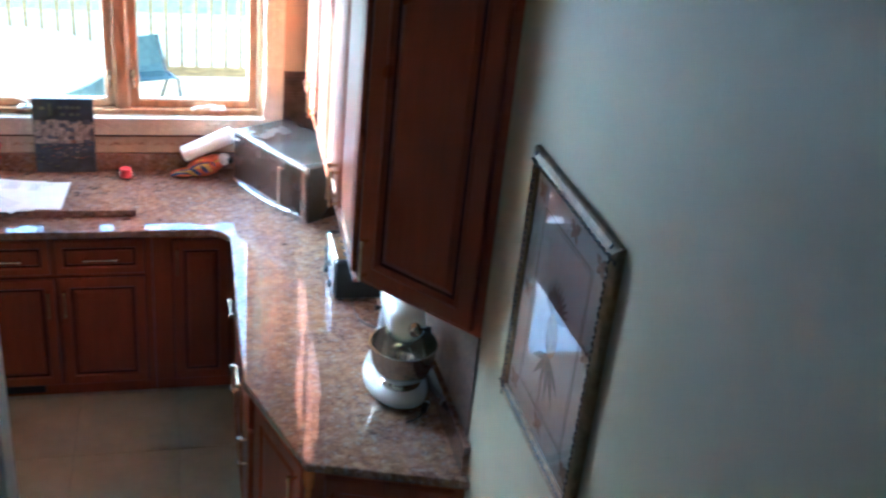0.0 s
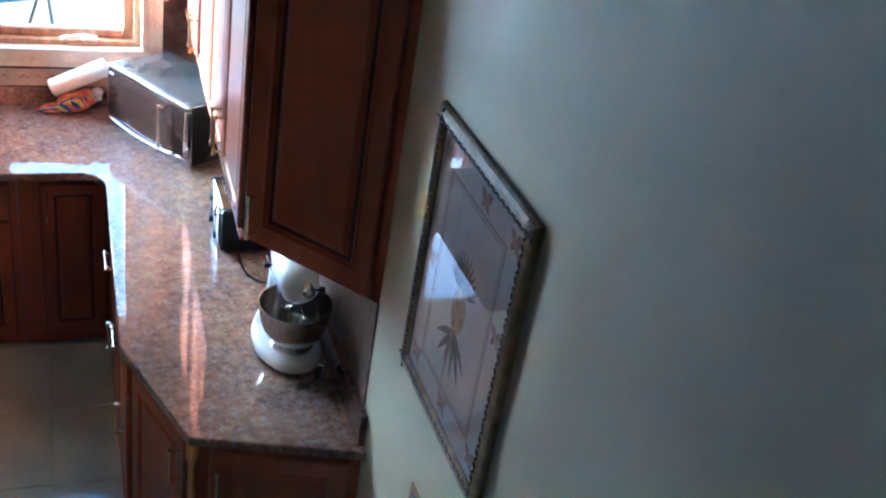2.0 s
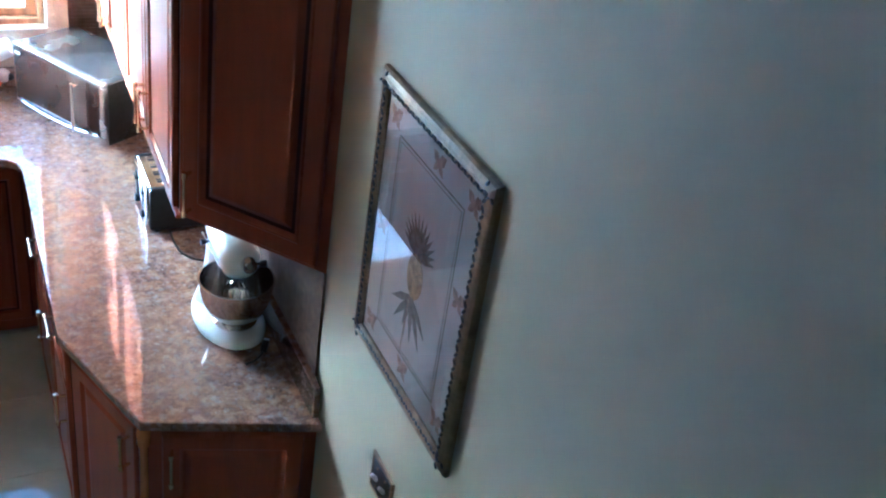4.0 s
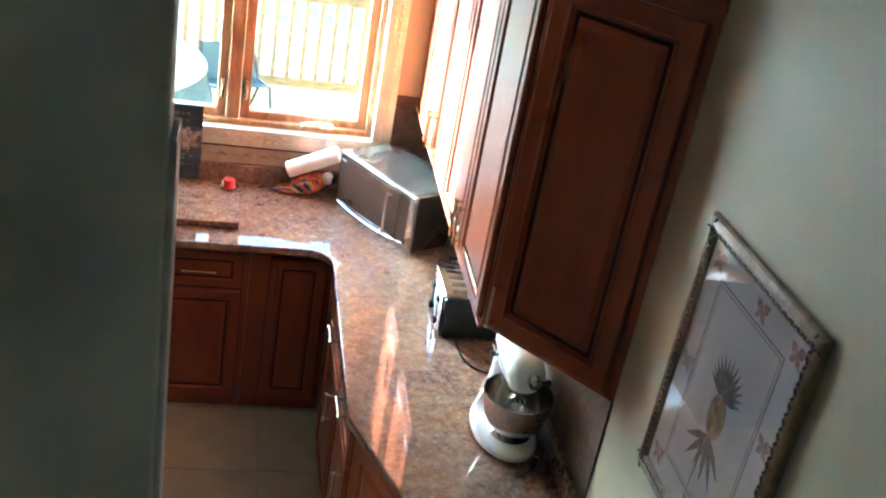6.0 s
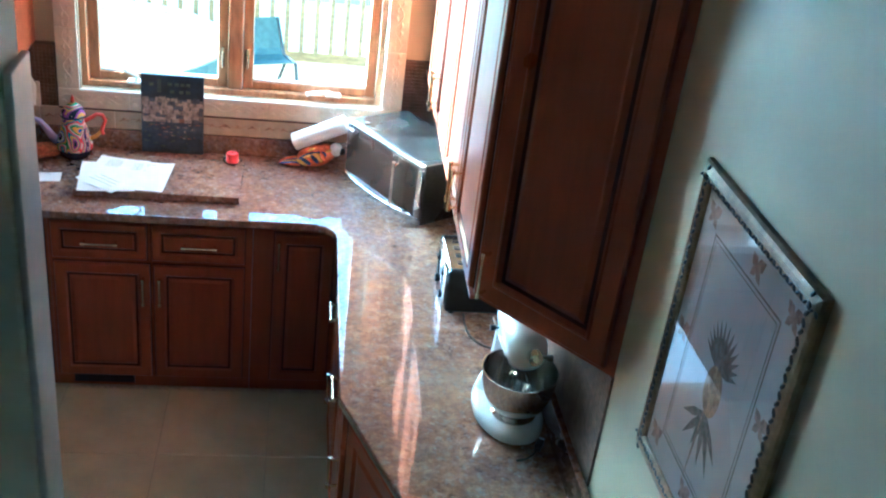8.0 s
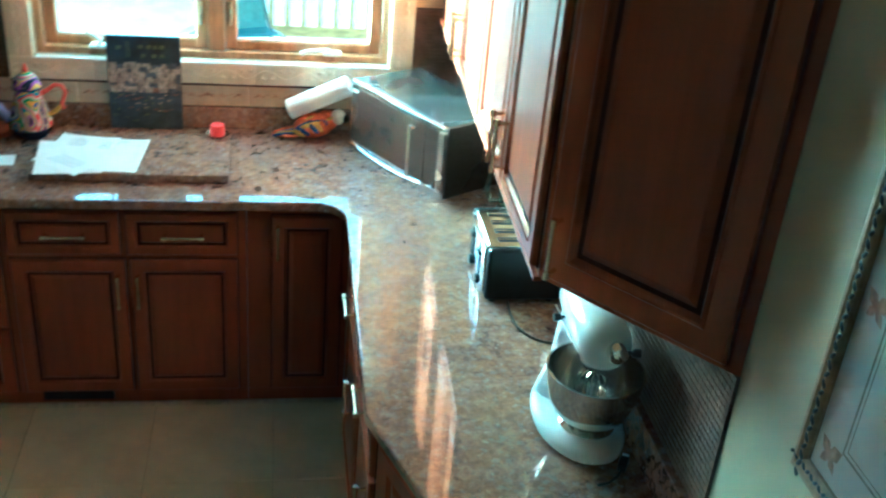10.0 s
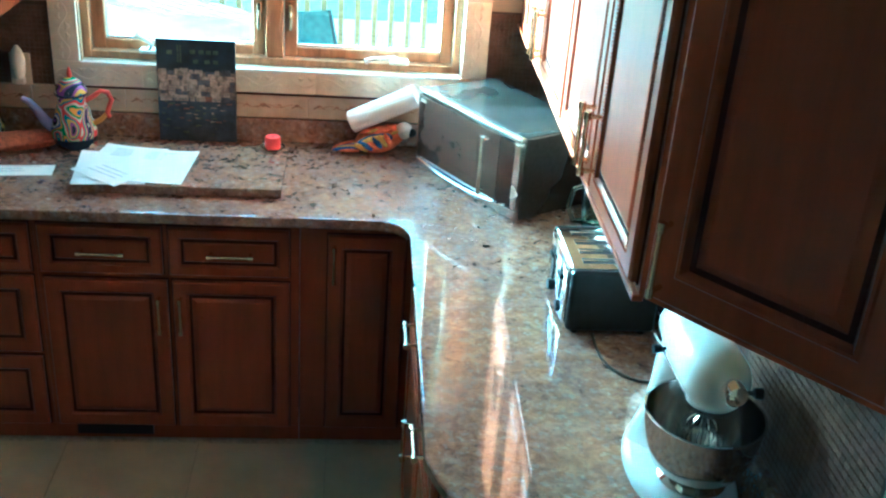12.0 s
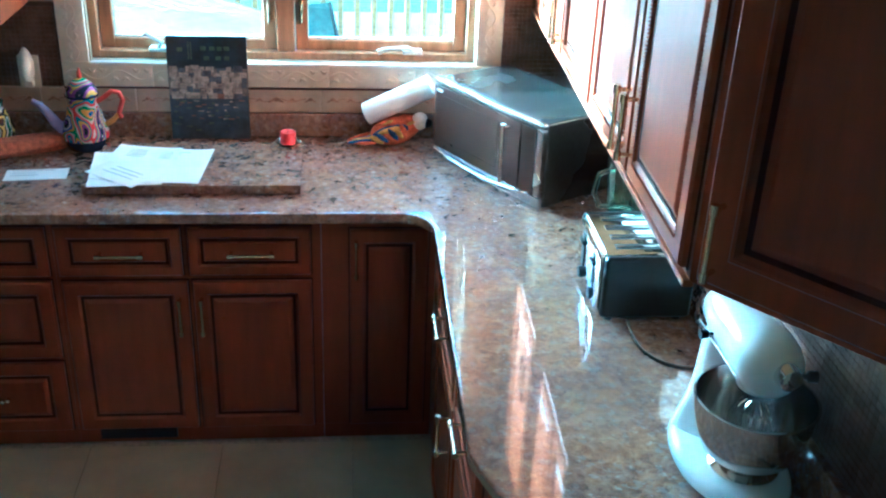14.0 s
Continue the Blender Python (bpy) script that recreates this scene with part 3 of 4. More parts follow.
d = part("door", rings_panel(BM(), 0.020, L - 0.030, UZ0 + 0.018, UZ1 - 0.03, [(0.0, -0.014), (0.005, -0.020), (0.056, -0.020), (0.060, -0.024), (0.066, -0.024), (0.070, -0.014), (0.076, -0.007), (0.086, -0.007), (0.104, -0.0165), (0.110, -0.0180)], 0.0), CHERRY, u, at=(NEAR.x, NEAR.y, 0), turn=ang)
g = BM()
x0, x1, z0, z1 = 0.020 + 0.0755, L - 0.030 - 0.0755, UZ0 + 0.018 + 0.0755, UZ1 - 0.03 - 0.0755
for bx in ((x0, x1, z0, z0 + 0.011), (x0, x1, z1 - 0.011, z1), (x0, x0 + 0.011, z0 + 0.011, z1 - 0.011), (x1 - 0.011, x1, z0 + 0.011, z1 - 0.011)):
    box(g, bx[0], bx[1], -0.0095, -0.004, bx[2], bx[3])
part("glaze_line", g, GROOVE, d)
bar_pull(d, 0.052, 1.510, 0.125, True, -0.02)
part("underside", prism(BM(), [(-0.012, NEAR.y - 0.006), (NEAR.x + 0.020, NEAR.y - 0.006), (-0.012, END.y + 0.03)], UZ0 - 0.005, UZ0 - 0.0006), MAPLE, u, "pale maple underside")
cr = thing("holder", (0, 0, 0))
crown(cr, L, 0.2)
for ch in list(cr.children):
    ch.parent = u
    ch.matrix_basis = pose(NEAR.x, NEAR.y, 0, 0, 0, ang)
bpy.data.objects.remove(cr)
# the wall cabinet beyond the window's other side
u = cabinet("wall_cabinet", (-2.75, -0.40, 0), 0, 0.77, 1.39, 2.53, 0.325, "cherry wall cabinet beside the window", UPPER)
for x0, x1, hx in ((0.012, 0.38, 0.35), (0.39, 0.758, 0.42)):
    d = front_panel("door", u, x0, x1, 1.408, 2.50)
    bar_pull(d, hx, 1.53, 0.125, True, -0.02)


# ---- things on the counter ----
def microwave():
    W, D, Hh = 0.565, 0.32, 0.270
    m = thing("microwave_oven", (-0.609, -0.262, TOP), -58.9, "stainless microwave oven with dark glass door, on the counter corner", "microwave")
    part("body", box(BM(), 0.0, W, 0.018, D, 0.006, 0.014 + Hh, 0.006), CASESTEEL, m)
    b = BM()
    box(b, 0, W, -0.004, 0.018, 0.003, 0.042, 0.003)
    box(b, 0, W, -0.004, 0.022, 0.264, 0.286, 0.008, 3)
    box(b, 0, 0.008, -0.004, 0.018, 0.042, 0.264, 0.002)
    box(b, W - 0.030, W, -0.004, 0.018, 0.042, 0.264, 0.004)
    part("front_frame", b, STEEL, m)
    d = part("door", box(BM(), 0.014, 0.4645, -0.007, 0.016, 0.042, 0.263, 0.002), BLACKGLASS, m, "dark reflective glass door")
    part("door_window", box(BM(), 0.05, 0.355, -0.0085, -0.006, 0.075, 0.235, 0.001), BLACKGLASS, d)
    part("control_panel", box(BM(), 0.4655, W - 0.029, -0.006, 0.016, 0.042, 0.262, 0.003), BLACKGLASS, m)
    b = BM()
    tube(b, [(0.425, -0.046, 0.056), (0.425, -0.046, 0.11), (0.425, -0.046, 0.20), (0.425, -0.046, 0.254)], 0.0085, 12)
    for z in (0.075, 0.238):
        tube(b, [(0.425, -0.046, z), (0.425, -0.006, z)], 0.007, 8)
    part("handle", b, CHROME, m, "upright chrome bar handle", True)
    b = BM()
    n = 14
    pts = [(0.02 + (W - 0.06) * k / n, -0.010 - 0.006 * math.sin(math.pi * k / n), 0.034 + 0.012 * k / n - 0.018 * math.sin(math.pi * k / n)) for k in range(n + 1)]
    tube(b, pts, 0.006, 6)
    part("trim_strip", b, CHROME, m, "", True)
    b = BM()
    for k in range(3):
        box(b, 0.022 + k * 0.011, 0.030 + k * 0.011, -0.0095, -0.0065, 0.243, 0.253)
    part("badge", b, PLASTICWHITE, m)
    for x, y in ((0.04, 0.04), (W - 0.04, 0.04), (0.04, D - 0.04), (W - 0.04, D - 0.04)):
        part("foot", lathe(BM(), [(0.012, 0.0), (0.014, 0.0065)], 10, x, y), BLACK, m)


def toaster():
    t = thing("toaster", (-0.158, -1.290, TOP), 0, "black and chrome four-slice toaster on the counter", "toaster")
    b = BM()
    for y0, y1 in ((-0.146, -0.120), (0.120, 0.146)):
        box(b, -0.118, 0.118, y0, y1, 0.012, 0.185, 0.012, 3)
    box(b, -0.112, 0.118, -0.121, 0.121, 0.012, 0.170, 0.004)
    part("body", b, BLACK, t, "", True)
    top = part("top_plate", box(BM(), -0.116, 0.112, -0.120, 0.120, 0.1705, 0.188, 0.007, 3), CHROME, t, "polished chrome top", True)
    for k in range(4):
        y = -0.084 + k * 0.056
        part("slot", box(BM(), -0.082, 0.088, y - 0.015, y + 0.015, 0.1765, 0.1886), BLACK, top)
        part("slot_guide", box(BM(), -0.082, 0.088, y - 0.002, y + 0.002, 0.181, 0.190), CHROME, top)
    f = part("front_plate", box(BM(), -0.126, -0.1125, -0.118, 0.118, 0.016, 0.178, 0.006, 2), CHROME, t, "chrome front", True)
    for y in (-0.060, 0.060):
        part("lever_slot", box(BM(), -0.1275, -0.1255, y - 0.012, y + 0.012, 0.065, 0.160), BLACK, f)
        part("lever", box(BM(), -0.135, -0.127, y - 0.018, y + 0.020, 0.128, 0.142, 0.005), BLACK, f, "black lever", True)
        b = BM()
        tube(b, [(-0.126, y, 0.042), (-0.134, y, 0.042)], [0.017, 0.014], 16)
        part("knob", b, BLACK, f, "", True)
    for x in (-0.09, 0.09):
        for y in (-0.12, 0.12):
            part("foot", lathe(BM(), [(0.011, 0.0), (0.013, 0.013)], 10, x, y), BLACK, t)
    c = thing("power_cord", (-0.205, -1.44, TOP), 0, "dark brown power cord lying on the granite", "cord")
    b = BM()
    P = [Vector(p) for p in ((0.0, 0.0, 0.012), (0.0, -0.06, 0.004), (0.008, -0.13, 0.004), (0.04, -0.185, 0.004), (0.09, -0.21, 0.004), (0.135, -0.20, 0.004), (0.17, -0.15, 0.010), (0.178, -0.10, 0.05))]
    pts = []
    for i in range(len(P) - 1):
        p0, p1, p2, p3 = P[max(i - 1, 0)], P[i], P[i + 1], P[min(i + 2, len(P) - 1)]
        for s in range(5):
            u = s / 5
            pts.append(0.5 * ((2 * p1) + (p2 - p0) * u + (2 * p0 - 5 * p1 + 4 * p2 - p3) * u * u + (3 * p1 - p0 - 3 * p2 + p3) * u ** 3))
    tube(b, pts, 0.0042, 8)
    part("cable", b, mat("brown_cable", (0.05, 0.032, 0.02), 0.3, scale=30, vary=0.2), c, "", True)


def loft(b, rings):
    for r0, r1 in zip(rings, rings[1:]):
        n = len(r0)
        for k in range(n):
            b.faces.new((r0[k], r0[(k + 1) % n], r1[(k + 1) % n], r1[k]))
    b.faces.new(rings[0][::-1])
    b.faces.new(rings[-1])
    bmesh.ops.recalc_face_normals(b, faces=b.faces)
    return b


def stand_mixer():
    m = thing("stand_mixer", (-0.132, -2.005, TOP), 1, "white stand mixer with a steel bowl on the counter", "mixer")
    # base: a rounded plate that broadens towards the column
    b = BM()
    rings = []
    for z, grow in ((0.003, 0.94), (0.008, 0.99), (0.024, 1.0), (0.034, 0.97), (0.041, 0.90), (0.044, 0.80)):
        ring = []
        for k in range(44):
            a = 2 * math.pi * k / 44
            cx, cy = math.copysign(abs(math.cos(a)) ** 0.85, math.cos(a)), math.sin(a)
            ring.append(b.verts.new((cx * (0.108 + 0.014 * cy) * grow - 0.006 - 0.008 * cy, (-0.040 + (0.135 if cy < 0 else 0.205) * cy) * grow, z)))
        rings.append(ring)
    part("base", loft(b, rings), WHITE, m, "", True)
    # column, wide at its foot and swept back
    b = BM()
    rings = []
    for z, sx, sy, cy in ((0.040, 0.098, 0.070, 0.085), (0.060, 0.086, 0.060, 0.098), (0.09, 0.070, 0.050, 0.108), (0.13, 0.058, 0.045, 0.114), (0.19, 0.054, 0.048, 0.112), (0.235, 0.054, 0.058, 0.102), (0.28, 0.048, 0.055, 0.095)):
        rings.append([b.verts.new((sx * math.cos(a), cy + sy * math.sin(a), z)) for a in (2 * math.pi * k / 28 for k in range(28))])
    part("column", loft(b, rings), WHITE, m, "", True)
    # motor head: deep and rounded, blunt at the front
    b = BM()
    rings = []
    for y, r, z in ((0.178, 0.012, 0.296), (0.170, 0.036, 0.296), (0.150, 0.050, 0.297), (0.09, 0.059, 0.299), (0.02, 0.064, 0.301), (-0.05, 0.066, 0.302), (-0.085, 0.065, 0.301), (-0.106, 0.060, 0.299), (-0.120, 0.048, 0.297), (-0.127, 0.030, 0.296), (-0.129, 0.008, 0.295)):
        ring = []
        for k in range(32):
            a = 2 * math.pi * k / 32
            c, q = math.cos(a), math.sin(a)
            ring.append(b.verts.new((0.98 * r * math.copysign(abs(c) ** 0.86, c), y, z + r * (0.90 if q > 0 else 1.0) * math.copysign(abs(q) ** 0.92, q))))
        rings.append(ring)
    head = part("motor_head", loft(b, rings), WHITE, m, "glossy white rounded motor head", True)
    b = BM()
    tube(b, [(0.012, -0.112, 0.305), (0.013, -0.130, 0.305), (0.014, -0.150, 0.304), (0.014, -0.153, 0.304)], [0.025, 0.025, 0.022, 0.017], 24)
    part("hub_cap", b, CHROME, head, "chrome attachment cap", True)
    b = BM()
    tube(b, [(0.034, -0.132, 0.304), (0.048, -0.134, 0.304), (0.052, -0.134, 0.304), (0.068, -0.136, 0.304)], [0.005, 0.005, 0.011, 0.012], 14)
    part("hub_knob", b, BLACK, head, "", True)
    # trim band round the head with its unreadable mark as bars
    b = BM()
    for k in range(5):
        x = -0.044 + k * 0.010
        d = -0.1205 + 0.35 * max(0.0, abs(x) - 0.022)
        box(b, x, x + 0.006, d - 0.0035, d + 0.004, 0.268, 0.276)
    part("lettering_bar", b, DARKGREY, head)
    part("trim_band", box(BM(), -0.0655, -0.0625, -0.09, 0.12, 0.276, 0.280), STEEL, head, "thin steel band")
    b = BM()
    tube(b, [(-0.052, 0.055, 0.285), (-0.066, 0.055, 0.284), (-0.070, 0.055, 0.284), (-0.086, 0.055, 0.283)], [0.0035, 0.0035, 0.009, 0.010], 12)
    part("speed_lever", b, BLACK, head, "black speed lever", True)
    b = BM()
    tube(b, [(0, -0.068, 0.243), (0, -0.068, 0.232), (0, -0.068, 0.222)], [0.047, 0.045, 0.034], 28)
    part("planetary_hub", b, STEEL, head, "", True)
    by = -0.060
    b = BM()
    out = [(0.046, 0.062), (0.064, 0.067), (0.090, 0.092), (0.106, 0.130), (0.114, 0.170), (0.117, 0.204), (0.120, 0.207), (0.1205, 0.210), (0.1155, 0.210), (0.112, 0.170), (0.104, 0.131), (0.088, 0.095), (0.062, 0.070), (0.006, 0.067)]
    lathe(b, out, 56, 0, by)
    bowl = part("bowl", b, BOWLSTEEL, m, "brushed steel bowl", True)
    b = BM()
    lathe(b, [(0.068, 0.0445), (0.070, 0.050), (0.058, 0.060), (0.050, 0.067)], 36, 0, by)
    part("bowl_foot", b, CHROME, bowl, "", True)
    wh = BM()
    n = 16
    for k in range(6):
        a = math.pi * k / 6
        pts = []
        for j in range(n + 1):
            f = j / n
            q = 2 * abs(f - 0.5)
            r = 0.046 * (1 - (2 * q - 1) ** 2) ** 0.6 if 0 < q < 1 else 0.0
            s = 1 if f < 0.5 else -1
            pts.append((s * r * math.cos(a), by + s * r * math.sin(a), 0.082 + 0.135 * q ** 1.1))
        tube(wh, pts, 0.0017, 5)
    tube(wh, [(0, by, 0.195), (0, by, 0.226)], 0.012, 12)
    part("whisk", wh, CHROME, m, "wire whisk in the bowl", True)
    # the loose plug lying behind the mixer's foot
    p = thing("loose_plug", (-0.062, -2.175, TOP), 62, "small black power plug with pale tip lying on the granite", "plug")
    part("plug_body", box(BM(), -0.028, 0.014, -0.011, 0.011, 0.0005, 0.022, 0.004), BLACK, p, "", True)
    part("plug_face", box(BM(), 0.0145, 0.026, -0.009, 0.009, 0.002, 0.020, 0.003), PLASTICWHITE, p, "pale plug face", True)
    b = BM()
    tube(b, [(-0.028, 0, 0.010), (-0.05, 0.004, 0.005), (-0.08, 0.018, 0.004), (-0.10, 0.04, 0.004)], 0.0035, 8)
    part("cable", b, BLACK, p, "", True)


def glass_pitcher():
    p = thing("blender_jug", (-0.088, -0.90, TOP), 0, "greenish glass jug on a black base behind the toaster", "jug")
    part("base", lathe(BM(), [(0.066, 0.0), (0.068, 0.02), (0.058, 0.05), (0.050, 0.056)], 24), BLACK, p, "", True)
    b = BM()
    lathe(b, [(0.046, 0.058), (0.050, 0.07), (0.058, 0.16), (0.064, 0.235), (0.060, 0.235), (0.054, 0.16), (0.046, 0.075), (0.004, 0.066)], 28)
    part("glass", b, BOTTLE, p, "", True)
    b = BM()
    tube(b, [(-0.050, -0.018, 0.215), (-0.095, -0.035, 0.205), (-0.105, -0.038, 0.15), (-0.085, -0.03, 0.10), (-0.046, -0.016, 0.095)], 0.008, 10)
    part("handle", b, BOTTLE, p, "", True)


def paper_roll():
    r = thing("paper_towel_roll", (-0.845, -0.150, 1.025), 0, "white paper towel roll leaning over the bird ornament", "paper towel")
    a, c = Vector((0, 0, 0)), Vector((0.232, -0.030, 0.118))
    d = (c - a).normalized()
    b = BM()
    tube(b, [a, a + d * 0.002, c - d * 0.002, c], [0.038, 0.041, 0.041, 0.038], 28)
    part("roll", b, PAPER, r, "", True)
    b = BM()
    tube(b, [a - d * 0.001, a + d * 0.004], 0.018, 16)
    part("core", b, mat("cardboard", (0.35, 0.24, 0.14), 0.8), r, "", True)


def bird_ornament():
    orange = mat("orange_red_plush", (0.68, 0.15, 0.025), 0.75, scale=40, vary=0.3, bump=0.3)
    blue = mat("blue_plush", (0.03, 0.10, 0.34), 0.75, scale=40, vary=0.3, bump=0.3)
    yellow = mat("yellow_plush", (0.62, 0.42, 0.05), 0.75, scale=40, vary=0.25, bump=0.3)
    pale = mat("pale_plush", (0.66, 0.62, 0.58), 0.7, scale=30, vary=0.15)
    b = BM()

    def blob(c, r, sx, sy, sz, idx, m=None):
        n0 = len(b.faces)
        ball(b, c, r, sx, sy, sz, 14, m)
        b.faces.ensure_lookup_table()
        for f in b.faces[n0:]:
            f.material_index = idx

    blob((0.0, 0.0, 0.050), 0.05, 1.75, 0.95, 1.0, 0, pose(0, 0, 0, 0, -12, 0))
    blob((0.045, 0.0, 0.070), 0.04, 1.2, 1.0, 1.0, 0)
    blob((-0.015, -0.034, 0.054), 0.042, 1.7, 0.42, 0.66, 1, pose(0, 0, 0, 0, -18, 0))
    blob((-0.020, -0.046, 0.066), 0.030, 1.5, 0.30, 0.36, 2, pose(0, 0, 0, 0, -18, 0))
    blob((0.092, -0.012, 0.092), 0.030, 1.0, 1.0, 1.05, 3)
    blob((0.118, -0.024, 0.088), 0.014, 1.3, 0.8, 1.2, 4)
    for k, (dy, idx) in enumerate(((-0.034, 0), (-0.024, 1), (-0.012, 2), (0.0, 0), (0.010, 1), (0.02, 0), (0.03, 2))):
        blob((-0.108 - 0.016 * (k % 2), dy - 0.008, 0.018 + 0.003 * (k % 3)), 0.018, 2.6, 0.36, 0.38, idx, pose(0, 0, 0, 0, -8 - 5 * (k % 2), 8 * (k - 3)))
    for k in range(6):
        blob((-0.062 + 0.019 * k, -0.050 - 0.003 * (k % 2), 0.034 + 0.007 * k), 0.015, 1.9, 0.34, 0.62, (2, 1, 0, 1, 2, 0)[k], pose(0, 0, 0, 0, 30 + 6 * k, 0))
    for k in range(5):
        blob((-0.050 + 0.026 * k, -0.030, 0.088 + 0.004 * (k % 2)), 0.013, 1.7, 0.6, 0.45, (0, 2, 0, 0, 2)[k], pose(0, 0, 0, 0, -22, 0))
    ob = part("bird_ornament", b, [orange, blue, yellow, pale, BLACK], None, "orange, blue and yellow bird ornament lying on the counter", True, at=(-0.745, -0.165, TOP + 0.002))
    tagged(ob, category="ornament")


def painted(name, cols, scale, rough=0.15):
    m = bpy.data.materials.new(name)
    m.use_nodes = True
    nt = m.node_tree
    bs = nt.nodes["Principled BSDF"]
    tc = nt.nodes.new("ShaderNodeTexCoord")
    wv = nt.nodes.new("ShaderNodeTexNoise")
    wv.inputs["Scale"].default_value, wv.inputs["Detail"].default_value, wv.inputs["Distortion"].default_value = scale, 0.5, 0.9
    nt.links.new(tc.outputs["Object"], wv.inputs["Vector"])
    mul = nt.nodes.new("ShaderNodeMath")
    mul.operation = "MULTIPLY"
    mul.inputs[1].default_value = 3.2
    nt.links.new(wv.outputs["Fac"], mul.inputs[0])
    fr = nt.nodes.new("ShaderNodeMath")
    fr.operation = "FRACT"
    nt.links.new(mul.outputs[0], fr.inputs[0])
    rp = nt.nodes.new("ShaderNodeValToRGB")
    rp.color_ramp.interpolation = "CONSTANT"
    while len(rp.color_ramp.elements) < len(cols):
        rp.color_ramp.elements.new(0.5)
    for k, (e, c) in enumerate(zip(rp.color_ramp.elements, cols)):
        e.position, e.color = k / len(cols), (*c, 1)
    nt.links.new(fr.outputs[0], rp.inputs["Fac"])
    nt.links.new(rp.outputs["Color"], bs.inputs["Base Color"])
    bs.inputs["Roughness"].default_value = rough
    return m


def teapot():
    swirl = painted("painted_swirls", [(0.60, 0.58, 0.52), (0.03, 0.12, 0.40), (0.62, 0.33, 0.02), (0.05, 0.25, 0.08), (0.60, 0.56, 0.50), (0.55, 0.04, 0.04), (0.05, 0.25, 0.36), (0.65, 0.45, 0.05), (0.25, 0.08, 0.38), (0.02, 0.03, 0.06)], 10)
    navy = mat("navy_enamel", (0.02, 0.03, 0.08), 0.15, scale=20, vary=0.3)
    coral = mat("coral_enamel", (0.62, 0.09, 0.06), 0.2, scale=20, vary=0.15)
    amber = mat("amber_enamel", (0.62, 0.30, 0.04), 0.2, scale=20, vary=0.15)
    lilac = mat("lilac_enamel", (0.40, 0.34, 0.58), 0.2, scale=20, vary=0.15)
    t = thing("teapot", (-1.812, -0.205, TOP), 0, "tall hand-painted multicoloured coffee pot with curly red handle", "teapot")
    part("foot", lathe(BM(), [(0.058, 0.0), (0.066, 0.006), (0.074, 0.030), (0.077, 0.042)], 36), navy, t, "", True)
    part("body", lathe(BM(), [(0.077, 0.042), (0.078, 0.060), (0.072, 0.090), (0.060, 0.125), (0.051, 0.155), (0.047, 0.178), (0.049, 0.192)], 40), swirl, t, "", True)
    lid = part("lid", lathe(BM(), [(0.052, 0.192), (0.054, 0.198), (0.050, 0.212), (0.038, 0.232), (0.020, 0.246), (0.006, 0.250)], 36), swirl, t, "", True)
    part("rim", lathe(BM(), [(0.0485, 0.186), (0.056, 0.190), (0.056, 0.196), (0.050, 0.199)], 36), navy, lid, "", True)
    b = BM()
    lathe(b, [(0.006, 0.249), (0.009, 0.256), (0.008, 0.268), (0.002, 0.286)], 14)
    part("finial", b, coral, lid, "red pointed finial", True)
    b = BM()
    tube(b, [(-0.060, 0, 0.055), (-0.095, 0, 0.085), (-0.120, 0, 0.125), (-0.145, 0, 0.155), (-0.168, 0, 0.166)], [0.022, 0.019, 0.015, 0.012, 0.009], 12)
    part("spout", b, lilac, t, "curved lilac spout", True)
    b = BM()
    tube(b, [(0.045, 0, 0.165), (0.075, 0, 0.185), (0.10, 0, 0.205), (0.125, 0, 0.20), (0.135, 0, 0.175), (0.124, 0, 0.145), (0.118, 0, 0.125), (0.126, 0, 0.110)], 0.0085, 10)
    hnd = part("handle", b, coral, t, "curly red handle", True)
    b = BM()
    tube(b, [(0.068, 0, 0.085), (0.095, 0, 0.10), (0.118, 0, 0.125)], [0.010, 0.009, 0.008], 10)
    part("handle_root", b, amber, hnd, "", True)
    # a second, darker painted pot beside it
    v = thing("painted_vase", (-2.115, -0.19, TOP), 0, "small black vase painted with yellow and white", "vase")
    part("vase_body", lathe(BM(), [(0.035, 0.0), (0.055, 0.03), (0.060, 0.07), (0.045, 0.115), (0.030, 0.14), (0.036, 0.165), (0.033, 0.165), (0.026, 0.14), (0.004, 0.12)], 28), painted("painted_black", [(0.015, 0.015, 0.02), (0.015, 0.015, 0.02), (0.65, 0.5, 0.08), (0.015, 0.015, 0.02), (0.6, 0.6, 0.58), (0.02, 0.1, 0.05)], 14), v, "", True)


def woven_roll():
    w = thing("woven_roll", (-2.05, -0.285, TOP), 24, "rust-orange ribbed cloth roll lying beside the pot", "cloth")
    b = BM()
    seg, n = 30, 40
    rings = []
    for i in range(n + 1):
        f = i / n
        x = -0.20 + 0.40 * f
        e = max(0.0, 1 - (2 * f - 1) ** 6) ** 0.5
        ring = []
        for k in range(seg):
            a = 2 * math.pi * k / seg
            r = 0.030 * (0.25 + 0.75 * e) * (1 + 0.07 * math.cos(6 * a + 0.8 * math.sin(9 * f)))
            ring.append(b.verts.new((x, 1.7 * r * math.cos(a), 0.034 + r * math.sin(a) - 0.003)))
        rings.append(ring)
    for r0, r1 in zip(rings, rings[1:]):
        for k in range(seg):
            b.faces.new((r0[k], r0[(k + 1) % seg], r1[(k + 1) % seg], r1[k]))
    b.faces.new(rings[0][::-1])
    b.faces.new(rings[-1])
    bmesh.ops.recalc_face_normals(b, faces=b.faces)
    part("cloth", b, mat("rust_cloth", (0.36, 0.10, 0.025), 0.85, scale=60, vary=0.3, bump=0.5), w, "", True)


